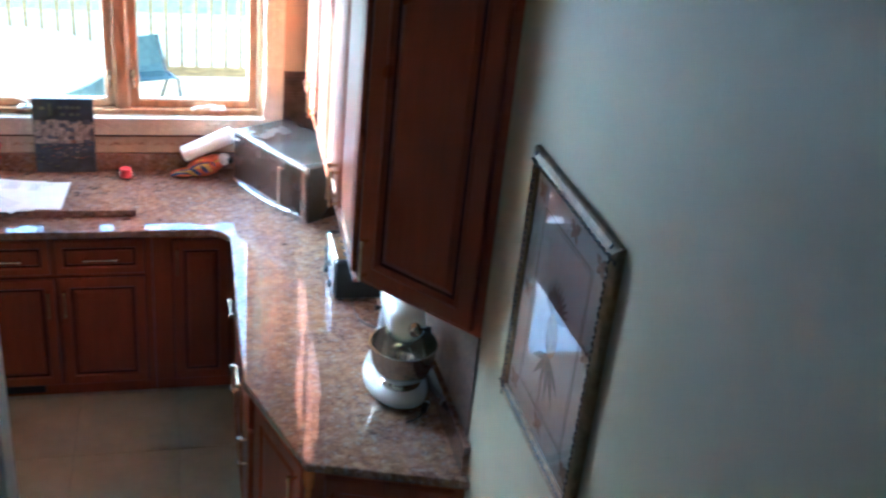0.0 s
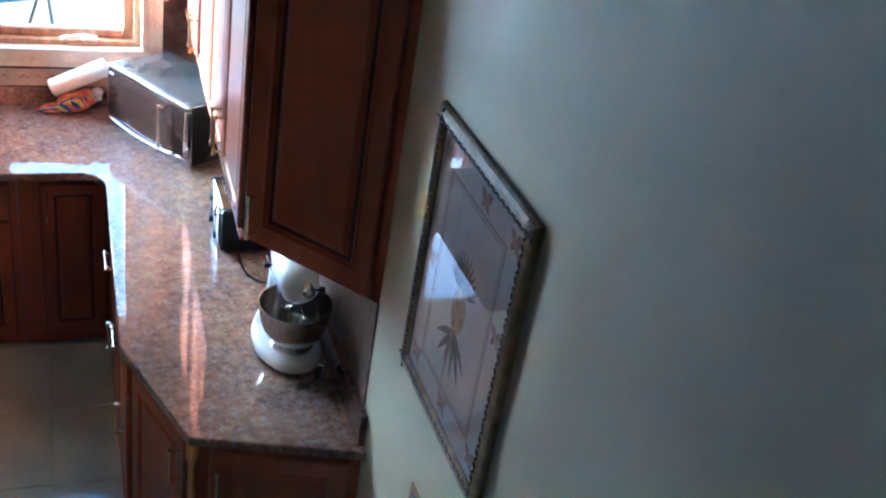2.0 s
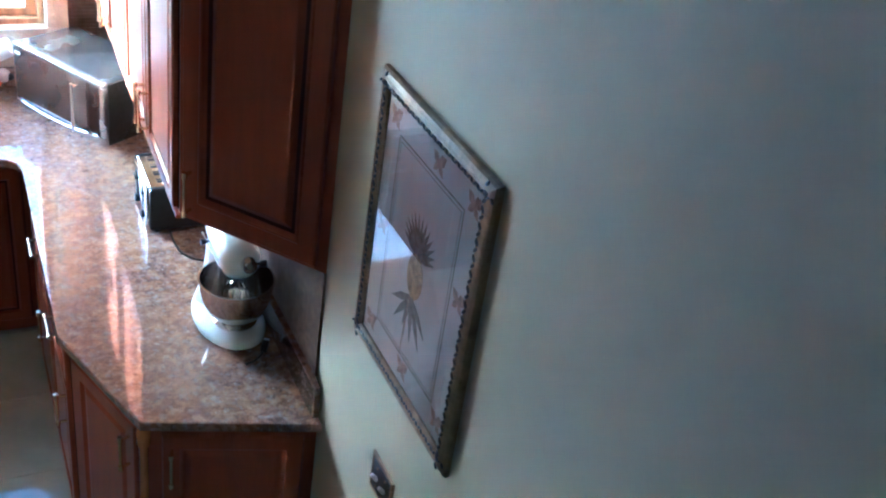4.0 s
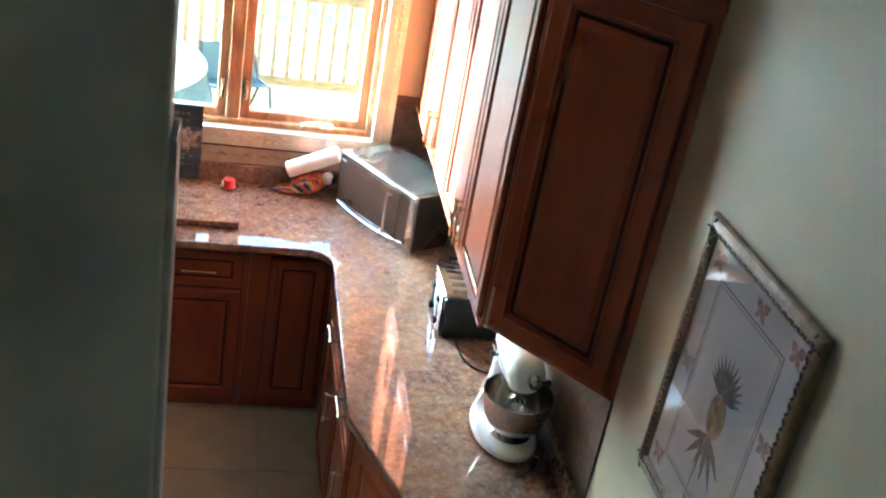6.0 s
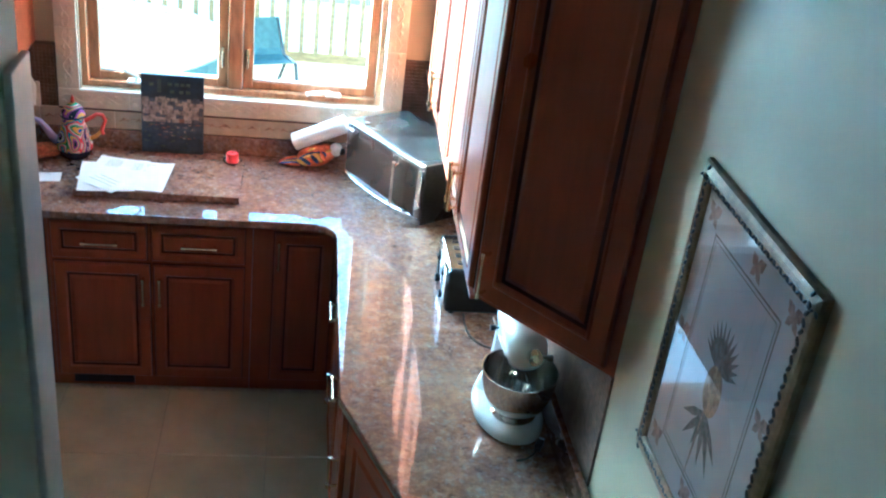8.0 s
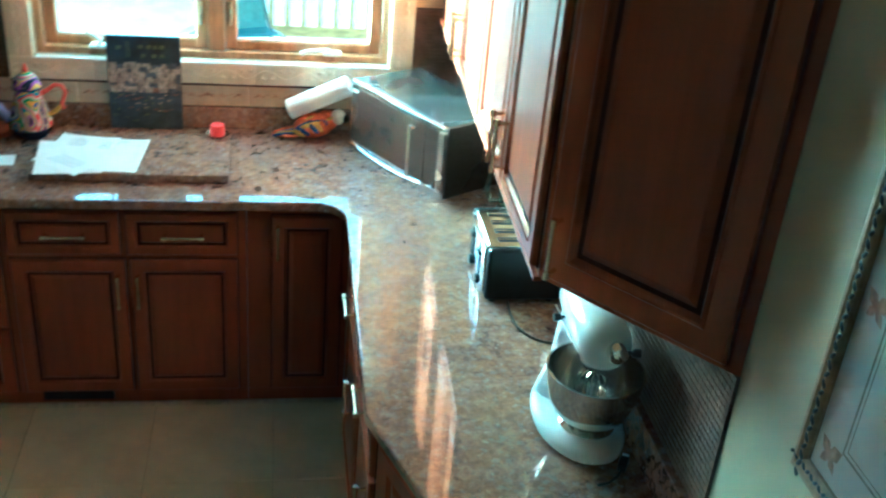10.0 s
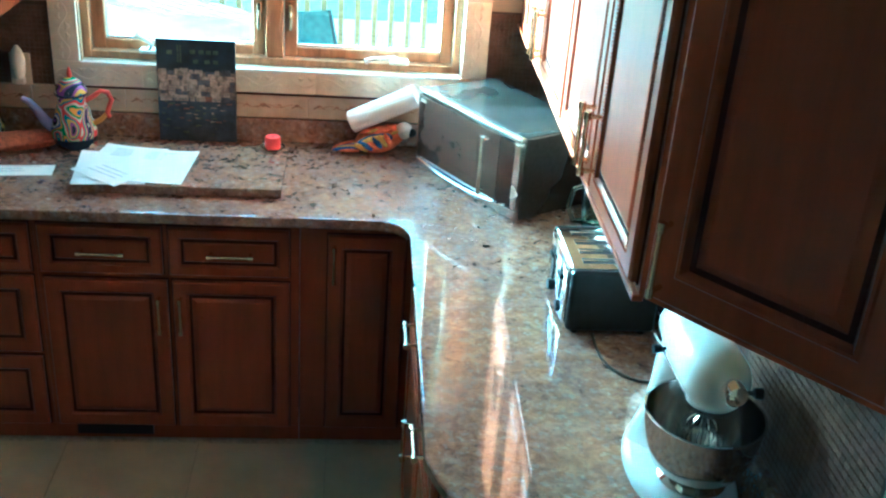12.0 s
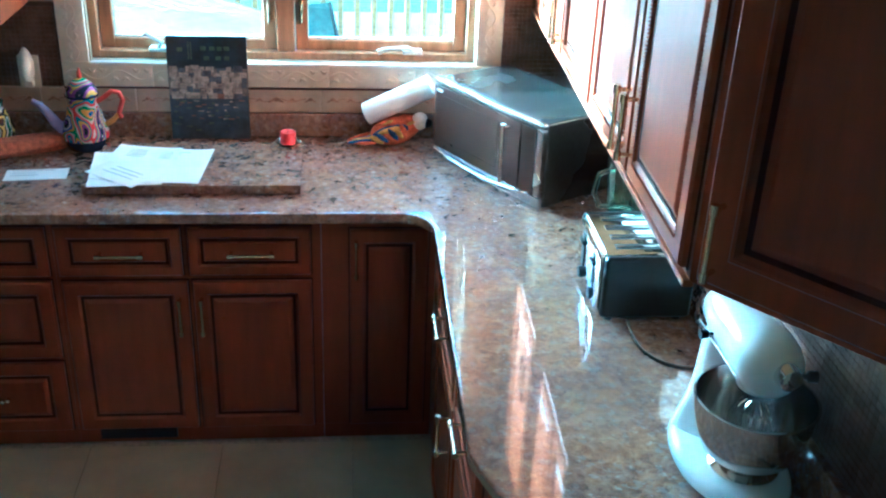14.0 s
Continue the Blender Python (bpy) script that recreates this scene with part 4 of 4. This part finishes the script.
def board_and_papers():
    bd = thing("granite_board", (-1.404, -0.425, TOP), 0, "thick granite pastry board lying on the counter", "board")
    part("board_slab", box(BM(), -0.340, 0.340, -0.192, 0.192, 0.001, 0.033, 0.004), GRANITE, bd)
    rnd = random.Random(4)
    z = TOP + 0.0335
    for name, cx, cy, w, h, turn, label in (
        ("paper_sheet", -1.625, -0.480, 0.230, 0.290, 6, "white printed sheet on the granite board"),
        ("paper_sheet", -1.600, -0.440, 0.216, 0.300, -9, "white printed sheet on the granite board"),
        ("paper_sheet", -1.480, -0.462, 0.216, 0.290, -4, "white printed sheet on top of the pile"),
        ("envelope", -1.635, -0.545, 0.215, 0.105, -38, "white window envelope on the pile"),
        ("leaflet", -1.922, -0.455, 0.195, 0.088, 6, "small printed leaflet lying on the counter"),
    ):
        zz = z if cx > -1.85 else TOP + 0.0008
        p = thing(name, (cx, cy, zz), turn, label, "paper", "papers on the counter")
        b = BM()
        n = 8
        vs = [[b.verts.new((w * (i / n - 0.5), h * (j / n - 0.5), 0.0006 + 0.0045 * (abs(i / n - 0.5) * 2) ** 4 * (j / n) * (1 if cx > -1.85 else 0.3))) for i in range(n + 1)] for j in range(n + 1)]
        for j in range(n):
            for i in range(n):
                b.faces.new((vs[j][i], vs[j][i + 1], vs[j + 1][i + 1], vs[j + 1][i]))
        res = bmesh.ops.extrude_face_region(b, geom=list(b.faces))
        for v in [g for g in res["geom"] if isinstance(g, bmesh.types.BMVert)]:
            v.co.z += 0.0005
        bmesh.ops.recalc_face_normals(b, faces=b.faces)
        sh = part("sheet", b, PAPER, p)
        b = BM()
        for k in range(5 if h > 0.2 else 3):
            y = h * 0.40 - k * h * (0.05 if h > 0.2 else 0.22)
            x1 = -w * 0.42 + w * rnd.uniform(0.3, 0.8)
            box(b, -w * 0.42, x1, y - 0.003, y, 0.0012, 0.0016)
        part("print_bars", b, INK, sh)
        z += 0.0016
    c = thing("candle", (-1.118, -0.262, TOP + 0.0335), 0, "short red candle in a small glass dish", "candle")
    part("dish", lathe(BM(), [(0.020, 0.0), (0.030, 0.003), (0.042, 0.014), (0.044, 0.014), (0.031, 0.001 + 0.005), (0.003, 0.006)], 28), glass("clear_glass"), c, "clear glass dish", True)
    part("wax", lathe(BM(), [(0.024, 0.0065), (0.027, 0.010), (0.0275, 0.046), (0.025, 0.050), (0.020, 0.047), (0.003, 0.046)], 28), RED, c, "", True)
    b = BM()
    tube(b, [(0, 0, 0.046), (0.001, 0, 0.056)], 0.001, 6)
    part("wick", b, BLACK, c)


def book():
    navy = mat("navy_cover", (0.026, 0.042, 0.068), 0.4, scale=14, vary=0.35)
    cream = mat("cream_print", (0.46, 0.40, 0.34), 0.45, scale=50, vary=0.35)
    slate = mat("slate_print", (0.10, 0.12, 0.17), 0.45, scale=50, vary=0.35)
    gold = mat("gold_print", (0.13, 0.17, 0.10), 0.45, scale=50, vary=0.3)
    rust = mat("rust_print", (0.24, 0.13, 0.09), 0.45, scale=50, vary=0.3)
    k = thing("picture_book", (-1.398, -0.118, TOP), 0, "navy art book with a printed harbour town, leaning on the splashback", "book")
    w, h = 0.275, 0.372
    tilt = radians(-2.0)
    R = Matrix.Rotation(tilt, 4, "X")

    def lean(b):
        bmesh.ops.transform(b, matrix=R, verts=b.verts)
        return b

    part("cover", lean(box(BM(), -w / 2, w / 2, 0.0, 0.014, 0.001, h, 0.0015)), navy, k)
    sea = mat("sea_print", (0.055, 0.080, 0.125), 0.4, scale=22, vary=0.3)
    part("sea_panel", lean(box(BM(), -w / 2 + 0.001, w / 2 - 0.001, -0.0003, 0.0, 0.002, 0.160)), sea, k, "printed blue harbour water")
    hill = mat("hill_print", (0.20, 0.18, 0.17), 0.45, scale=45, vary=0.4)
    part("hill_panel", lean(box(BM(), -w / 2 + 0.001, w / 2 - 0.001, -0.0003, 0.0, 0.1605, 0.258)), hill, k, "printed grey hillside")
    rnd = random.Random(11)
    groups = {"cream": BM(), "slate": BM(), "gold": BM(), "rust": BM()}
    for row in range(6):
        z = 0.150 + row * 0.019
        x = -w / 2 + 0.004 + rnd.uniform(0, 0.01)
        while x < w / 2 - 0.02:
            ww, hh = rnd.uniform(0.014, 0.034), rnd.uniform(0.014, 0.026)
            x1 = min(x + ww, w / 2 - 0.003)
            roll = rnd.random()
            g = "cream" if roll < 0.74 else ("slate" if roll < 0.95 else "rust")
            d = 0.0005 + 0.0001 * (6 - row)
            box(groups[g], x, x1, -d, 0.0, z, min(z + hh, 0.274))
            if g == "cream" and rnd.random() < 0.45:
                for q in range(int((x1 - x) / 0.009)):
                    box(groups["slate"], x + 0.004 + q * 0.009, x + 0.007 + q * 0.009, -d - 0.0002, 0.0, z + 0.005, z + 0.011)
            x = x1 + (rnd.uniform(0.002, 0.012) if rnd.random() < 0.5 else 0.0006)
    for i in range(60):
        x, z = rnd.uniform(-w / 2 + 0.008, w / 2 - 0.03), rnd.uniform(0.02, 0.15) ** 1.0
        g = rnd.choice(["cream", "rust", "gold"]) if z > 0.07 else "gold"
        if z < 0.07 and rnd.random() < 0.6:
            continue
        box(groups[g], x, x + rnd.uniform(0.006, 0.022), -rnd.uniform(0.0003, 0.0008), 0.0, z, z + rnd.uniform(0.002, 0.006))
    for x, z0, z1 in ((-0.064, 0.29, 0.352), (-0.055, 0.29, 0.352), (-0.10, 0.318, 0.350), (-0.02, 0.322, 0.348), (0.01, 0.322, 0.348), (0.035, 0.322, 0.348), (0.06, 0.322, 0.348), (-0.01, 0.288, 0.304), (0.03, 0.288, 0.304), (0.06, 0.288, 0.304)):
        box(groups["gold"], x, x + (0.004 if z1 - z0 > 0.05 else 0.018), -0.0006, 0.0, z0, z1 if z1 - z0 > 0.05 else z0 + 0.014)
    for g, m_ in (("cream", cream), ("slate", slate), ("gold", gold), ("rust", rust)):
        tagged(part("cover_print", lean(groups[g]), m_, k), kind="stuff")


def night_light():
    o = thing("wall_plate", (-2.012, WY - 0.004, 1.143), 0, "pale stone outlet plate with a small frosted lamp", "outlet")
    part("plate", box(BM(), -0.036, 0.036, -0.008, 0.0, -0.062, 0.062, 0.003), TRIMTILE, o)
    b = BM()
    lathe(b, [(0.016, -0.02), (0.024, 0.0), (0.026, 0.045), (0.018, 0.075), (0.006, 0.095)], 18, 0, -0.030)
    part("lamp_shade", b, PLASTICWHITE, o, "frosted flame-shaped shade", True)
    part("socket", box(BM(), -0.016, 0.016, -0.036, -0.008, -0.045, -0.018, 0.004), PLASTICWHITE, o)


def framed_print():
    y0, y1, z0, z1 = -3.292, -2.734, 1.402, 2.130
    W, Hh = y1 - y0, z1 - z0
    f = thing("framed_print", (-0.0015, y1, z0), -90, "botanical pineapple print under glass in an ornate gilt frame", "picture")
    fw = 0.044
    prof = [(0.0, 0.0), (0.0, -0.010), (0.005, -0.016), (0.014, -0.020), (0.022, -0.0215), (0.027, -0.018), (0.034, -0.0195), (0.040, -0.017), (fw, -0.0135), (fw, 0.0)]
    b = BM()
    loops = []
    for inset, y in prof:
        loops.append([b.verts.new(p) for p in ((inset, y, inset), (W - inset, y, inset), (W - inset, y, Hh - inset), (inset, y, Hh - inset))])
    for a, c in zip(loops, loops[1:]):
        for k in range(4):
            b.faces.new((a[k], a[(k + 1) % 4], c[(k + 1) % 4], c[k]))
    bmesh.ops.recalc_face_normals(b, faces=b.faces)
    fr = part("frame", b, GILT, f, "carved bronze-gilt frame")
    b = BM()
    dark = mat("dark_gilt", (0.06, 0.055, 0.05), 0.5, metal=0.2, scale=50, vary=0.3)
    n = 40
    for k in range(n):
        t = (k + 0.5) / n
        lean_to = 38 if k % 2 else -38
        for p in ((W * t, 0.033), (W * t, Hh - 0.033)):
            ball(b, (p[0], -0.0195, p[1]), 0.0058, 1.25, 0.55, 0.6, 8, pose(0, 0, 0, 0, lean_to, 0))
        for p in ((0.033, Hh * t), (W - 0.033, Hh * t)):
            ball(b, (p[0], -0.0195, p[1]), 0.0070, 0.6, 0.5, 1.25, 8, pose(0, 0, 0, 0, lean_to, 0))
    part("carving", b, dark, fr, "", True)
    part("mount", box(BM(), fw - 0.004, W - fw + 0.004, -0.006, -0.001, fw - 0.004, Hh - fw + 0.004), MATBOARD, f, "pale printed paper")
    pane = part("glazing", box(BM(), fw - 0.003, W - fw + 0.003, -0.0125, -0.0100, fw - 0.003, Hh - fw + 0.003), PANE, f)
    pane.visible_shadow = False
    olive = mat("olive_ink", (0.27, 0.24, 0.19), 0.6, scale=60, vary=0.3)
    ochre = mat("ochre_ink", (0.44, 0.33, 0.17), 0.6, scale=60, vary=0.3)
    leaf = mat("leaf_ink", (0.19, 0.20, 0.18), 0.6, scale=60, vary=0.35)
    rose = mat("rose_ink", (0.42, 0.31, 0.24), 0.6, scale=60, vary=0.3)

    def shape(pts, b):
        lo = [b.verts.new((x, -0.0066, z)) for x, z in pts]
        hi = [b.verts.new((x, -0.0058, z)) for x, z in pts]
        b.faces.new(lo)
        for k in range(len(pts)):
            b.faces.new((lo[k], hi[k], hi[(k + 1) % len(pts)], lo[(k + 1) % len(pts)]))

    def oval(cx, cz, rx, rz, b, tilt=0.0, n=18):
        c, s = math.cos(tilt), math.sin(tilt)
        shape([(cx + rx * math.cos(a) * c - rz * math.sin(a) * s, cz + rx * math.cos(a) * s + rz * math.sin(a) * c) for a in (-2 * math.pi * k / n for k in range(n))], b)

    def blade(x, z, ang, ln, wd, b):
        d = Vector((math.sin(ang), math.cos(ang)))
        q = Vector((d.y, -d.x))
        p = Vector((x, z))
        shape([tuple(p - q * wd * 0.4), tuple(p + d * ln * 0.5 - q * wd), tuple(p + d * ln), tuple(p + d * ln * 0.5 + q * wd), tuple(p + q * wd * 0.4)], b)

    cx, cz = W / 2, Hh / 2
    b = BM()
    for i, wd in ((0.115, 0.004), (0.126, 0.002)):
        for bx in ((i, W - i, i, i + wd), (i, W - i, Hh - i - wd, Hh - i), (i, i + wd, i, Hh - i), (W - i - wd, W - i, i, Hh - i)):
            box(b, bx[0], bx[1], -0.0066, -0.0058, bx[2], bx[3])
    part("printed_border", b, olive, f)
    b = BM()
    oval(cx, cz - 0.02, 0.040, 0.058, b)
    part("printed_fruit", b, ochre, f, "ochre pineapple")
    b = BM()
    for k in range(13):
        a = -1.25 + 2.5 * k / 12
        blade(cx, cz + 0.03, a, 0.075 + 0.03 * math.cos(a), 0.008, b)
    for k, a in enumerate((-2.5, -2.1, 2.2, 2.6, 3.0, -2.85)):
        blade(cx, cz - 0.075, a, 0.13 - 0.012 * (k % 3), 0.010, b)
    part("printed_leaves", b, leaf, f, "dark green leaves")
    b = BM()
    blade(cx - 0.01, cz - 0.07, math.pi * 1.02, 0.19, 0.004, b)
    for px, pz in ((0.085, Hh - 0.088), (W - 0.085, Hh - 0.088), (0.085, 0.088), (W - 0.085, 0.088), (0.082, cz), (W - 0.082, cz + 0.05), (cx + 0.03, Hh - 0.085), (cx, 0.085)):
        blade(px, pz, 0.9, 0.040, 0.014, b)
        blade(px, pz, -0.9, 0.036, 0.012, b)
        blade(px, pz, 2.3, 0.034, 0.009, b)
        blade(px, pz, -2.4, 0.030, 0.009, b)
    part("printed_butterflies", b, rose, f, "rust butterflies and flowers")


def switch_plate():
    o = thing("switch_plate", (-0.001, -2.926, 1.027), -90, "dark switch plate with gilt rim and two pale toggles", "switch plate")
    b = BM()
    rings_panel(b, 0.0, 0.132, 0.0, 0.122, [(0.0, -0.004), (0.003, -0.007), (0.010, -0.007), (0.013, -0.004)], 0.0)
    part("rim", b, GILT, o, "gilt rim")
    part("plate", box(BM(), 0.0135, 0.1185, -0.0065, -0.002, 0.0135, 0.1085), mat("dark_bronze", (0.05, 0.035, 0.03), 0.35, scale=30, vary=0.3), o)
    for x in (0.042, 0.090):
        part("toggle", tube(BM(), [(x, -0.006, 0.056), (x, -0.012, 0.061), (x + 0.001, -0.022, 0.076)], [0.008, 0.0065, 0.0050], 8), PLASTICWHITE, o, "pale toggle lever", True)
        for z in (0.030, 0.092):
            part("screw", tube(BM(), [(x, -0.006, z), (x, -0.0085, z)], 0.0035, 8), GILT, o)


microwave()
toaster()
stand_mixer()
glass_pitcher()
bird_ornament()
paper_roll()
teapot()
woven_roll()
board_and_papers()
book()
night_light()
framed_print()
switch_plate()


# ---- deck outside ----
def deck():
    d = tagged(thing("deck", (0, 0, 0), 0, "sunlit cedar deck with a plain baluster railing", "deck"), kind="structure")
    me = None
    for k in range(29):
        y = 0.16 + k * 0.146
        if me is None:
            ob = part("plank", box(BM(), -8.0, 6.0, 0.0, 0.140, -0.035, 0.0), DECKWOOD, d)
            me = ob.data
        else:
            ob = new("plank", me)
            ob.parent = d
        ob.matrix_basis = pose(0, y, -0.09)
    r = thing("deck_railing", (0, 4.0, -0.03), 0, "pale cedar railing with square balusters", "railing")
    part("top_rail", box(BM(), -8, 6, -0.075, 0.075, 0.93, 0.968, 0.005), DECKWOOD, r)
    part("upper_rail", box(BM(), -8, 6, -0.022, 0.022, 0.842, 0.930), DECKWOOD, r)
    part("lower_rail", box(BM(), -8, 6, -0.022, 0.022, 0.07, 0.155), DECKWOOD, r)
    me = None
    for k in range(96):
        x = -7.6 + k * 0.1255
        if me is None:
            ob = part("baluster", box(BM(), -0.02, 0.02, -0.020, 0.020, 0.156, 0.841), DECKWOOD, r)
            me = ob.data
        else:
            ob = new("baluster", me)
            ob.parent = r
        ob.matrix_basis = pose(x, 0, 0)
    for x in (-7.7, -5.6, -3.35, 0.9, 3.0, 5.2):
        part("post", box(BM(), x - 0.045, x + 0.045, 0.024, 0.114, 0.0, 0.925), DECKWOOD, r)
    t = thing("patio_table", (-2.15, 2.55, -0.09), 0, "round patio table under a pale teal cover", "table")
    pale = mat("pale_cover", (0.62, 0.62, 0.53), 0.5, scale=6, vary=0.12, bump=0.2)
    part("top_cover", lathe(BM(), [(0.80, 0.66), (0.82, 0.69), (0.80, 0.715), (0.5, 0.73), (0.02, 0.74)], 48), pale, t, "", True)
    b = BM()
    seg = 72
    rings = []
    for z, r0 in ((0.675, 0.805), (0.55, 0.83), (0.40, 0.86), (0.25, 0.885)):
        rings.append([b.verts.new(((r0 + 0.02 * (0.7 - z) * 3 * math.cos(12 * a)) * math.cos(a), (r0 + 0.02 * (0.7 - z) * 3 * math.cos(12 * a)) * math.sin(a), z)) for a in (2 * math.pi * k / seg for k in range(seg))])
    for a, c in zip(rings, rings[1:]):
        for k in range(seg):
            b.faces.new((a[k], c[k], c[(k + 1) % seg], a[(k + 1) % seg]))
    part("skirt", b, TEAL, t, "teal hanging skirt", True)
    for k in range(4):
        a = math.pi / 4 + k * math.pi / 2
        b = BM()
        tube(b, [(0.55 * math.cos(a), 0.55 * math.sin(a), 0.66), (0.62 * math.cos(a), 0.62 * math.sin(a), 0.0)], 0.02, 8)
        part("leg", b, DARKGREY, t)
    c = thing("patio_chair", (-1.12, 3.05, -0.09), 200, "teal sling patio chair on the deck", "chair")
    b = BM()
    tube(b, [(-0.24, 0.25, 0.0), (-0.24, 0.10, 0.42), (-0.24, -0.18, 0.40), (-0.21, -0.28, 0.68)], 0.014, 8)
    tube(b, [(0.24, 0.25, 0.0), (0.24, 0.10, 0.42), (0.24, -0.18, 0.40), (0.21, -0.28, 0.68)], 0.014, 8)
    tube(b, [(-0.24, -0.40, 0.0), (-0.24, -0.1, 0.41)], 0.014, 8)
    tube(b, [(0.24, -0.40, 0.0), (0.24, -0.1, 0.41)], 0.014, 8)
    part("chair_frame", b, DARKGREY, c, "", True)
    b = BM()
    sec = [(0.10, 0.425), (-0.05, 0.400), (-0.17, 0.405), (-0.20, 0.45), (-0.275, 0.67)]
    for s in range(len(sec) - 1):
        (ya, za), (yb, zb) = sec[s], sec[s + 1]
        vs = [b.verts.new(p) for p in ((-0.225, ya, za), (0.225, ya, za), (0.215, yb, zb), (-0.215, yb, zb))]
        b.faces.new(vs)
    res = bmesh.ops.extrude_face_region(b, geom=list(b.faces))
    for v in [g for g in res["geom"] if isinstance(g, bmesh.types.BMVert)]:
        v.co.z += 0.008
    part("sling", b, TEAL, c, "")


deck()


# ---- tiles ----
def pieces(parent, name, w, h, t, slots, material, axis, bevel=0.0015, deco=None):
    """Tiles that share one mesh; a slot is the tile's lower corner. axis: y tiles face -y, x tiles face -x, z tiles lie flat."""
    b = BM()
    if axis == "y":
        box(b, 0, w, -t, 0, 0, h, bevel, 1)
    elif axis == "x":
        box(b, -t, 0, 0, w, 0, h, bevel, 1)
    else:
        box(b, 0, w, 0, h, -t, 0, bevel, 1)
    me = bpy.data.meshes.new(name)
    b.to_mesh(me)
    b.free()
    me.materials.append(material)
    for s in slots:
        ob = new(name, me)
        ob.parent = parent
        ob.matrix_basis = Matrix.Translation(s)
        if deco:
            deco(ob)


fl = 0.45
slots = [(-3.60 + i * fl + 0.0015, -0.70 - (j + 1) * fl + 0.0015, 0.0) for i in range(9) for j in range(6) if -3.60 + i * fl < 0]
pieces(slab, "tile", fl - 0.003, fl - 0.003, 0.005, slots, FLOORTILE, "z", 0.001)
b = BM()
for i in range(9):
    for j in range(6, 7):
        x0, y0 = -3.60 + i * fl + 0.0015, -0.70 - (j + 1) * fl + 0.0015
        box(b, x0, min(x0 + fl - 0.003, -0.002), y0, y0 + fl - 0.003, -0.005, 0.0)
tagged(part("tile_field", b, FLOORTILE, slab), kind="stuff")

band = tagged(thing("trim_tile_band", (0, 0, 0), 0, "beige ceramic border tiles with small fruit reliefs", "trim"), kind="structure")
dm = None
tw = 0.326


def fruit(ob):
    global dm
    if dm is None:
        b = BM()
        for cx, big in ((0.040, 1.0), (0.105, 0.7), (0.163, 1.3), (0.221, 0.7), (0.286, 1.0)):
            ball(b, (cx, -0.0125, 0.048), 0.008 * big, 1.2, 0.3, 0.8, 8)
            for sd in (-1, 1):
                ball(b, (cx + sd * 0.013 * big, -0.0125, 0.042), 0.006 * big, 1.6, 0.3, 0.5, 8, pose(0, 0, 0, 0, 25 * sd, 0))
        tube(b, [(0.055 + 0.0135 * k, -0.0122, 0.045 + 0.006 * math.sin(k * 0.9)) for k in range(17)], 0.0016, 5)
        dm = part("fruit_relief", b, BANDDECO, ob, "", True).data
    else:
        o = new("fruit_relief", dm)
        o.parent = ob


slots = [(-1.004 + k * tw + 0.001, WY - 0.002, 1.006) for k in range(-6, 2)]
pieces(band, "tile", tw - 0.002, 0.086, 0.012, slots, BANDTILE, "y", 0.002, fruit)
pieces(band, "tile", 0.30, 0.086, 0.012, [(-0.351, WY - 0.002, 1.006)], BANDTILE, "y", 0.002)

mosaic = tagged(thing("trim_mosaic", (0, 0, 0), 0, "small dark brown mosaic tiles between counter and cabinets", "trim"), kind="structure")
ms = 0.0165
grid = BM()
box(grid, -0.0035, -0.0005, -2.485, WY - 0.004, 1.032, 1.401)
box(grid, -0.358, -0.004, WY - 0.0035, WY - 0.0005, 1.094, 1.432)
box(grid, -3.0, -1.899, WY - 0.0035, WY - 0.0005, 1.094, 1.390)
part("grout_bed", grid, MOSAICGROUT, mosaic)
near = [(-0.0036, -2.483 + i * ms, 1.034 + j * ms) for i in range(14) for j in range(22)]
pieces(mosaic, "tile", ms - 0.0016, ms - 0.0016, 0.0035, near, MOSAIC, "x", 0.0)
rest = BM()
for i in range(14, 145):
    for j in range(22):
        y, z = -2.483 + i * ms, 1.034 + j * ms
        box(rest, -0.0071, -0.0036, y, y + ms - 0.0016, z, z + ms - 0.0016)
for x0, x1, z1 in ((-0.357, -0.008, 1.430), (-2.55, -1.90, 1.388)):
    for i in range(int((x1 - x0) / ms)):
        for j in range(int((z1 - 1.096) / ms)):
            x, z = x0 + i * ms, 1.096 + j * ms
            box(rest, x, x + ms - 0.0016, WY - 0.0071, WY - 0.0036, z, z + ms - 0.0016)
tagged(part("tile_field", rest, MOSAIC, mosaic), kind="stuff")
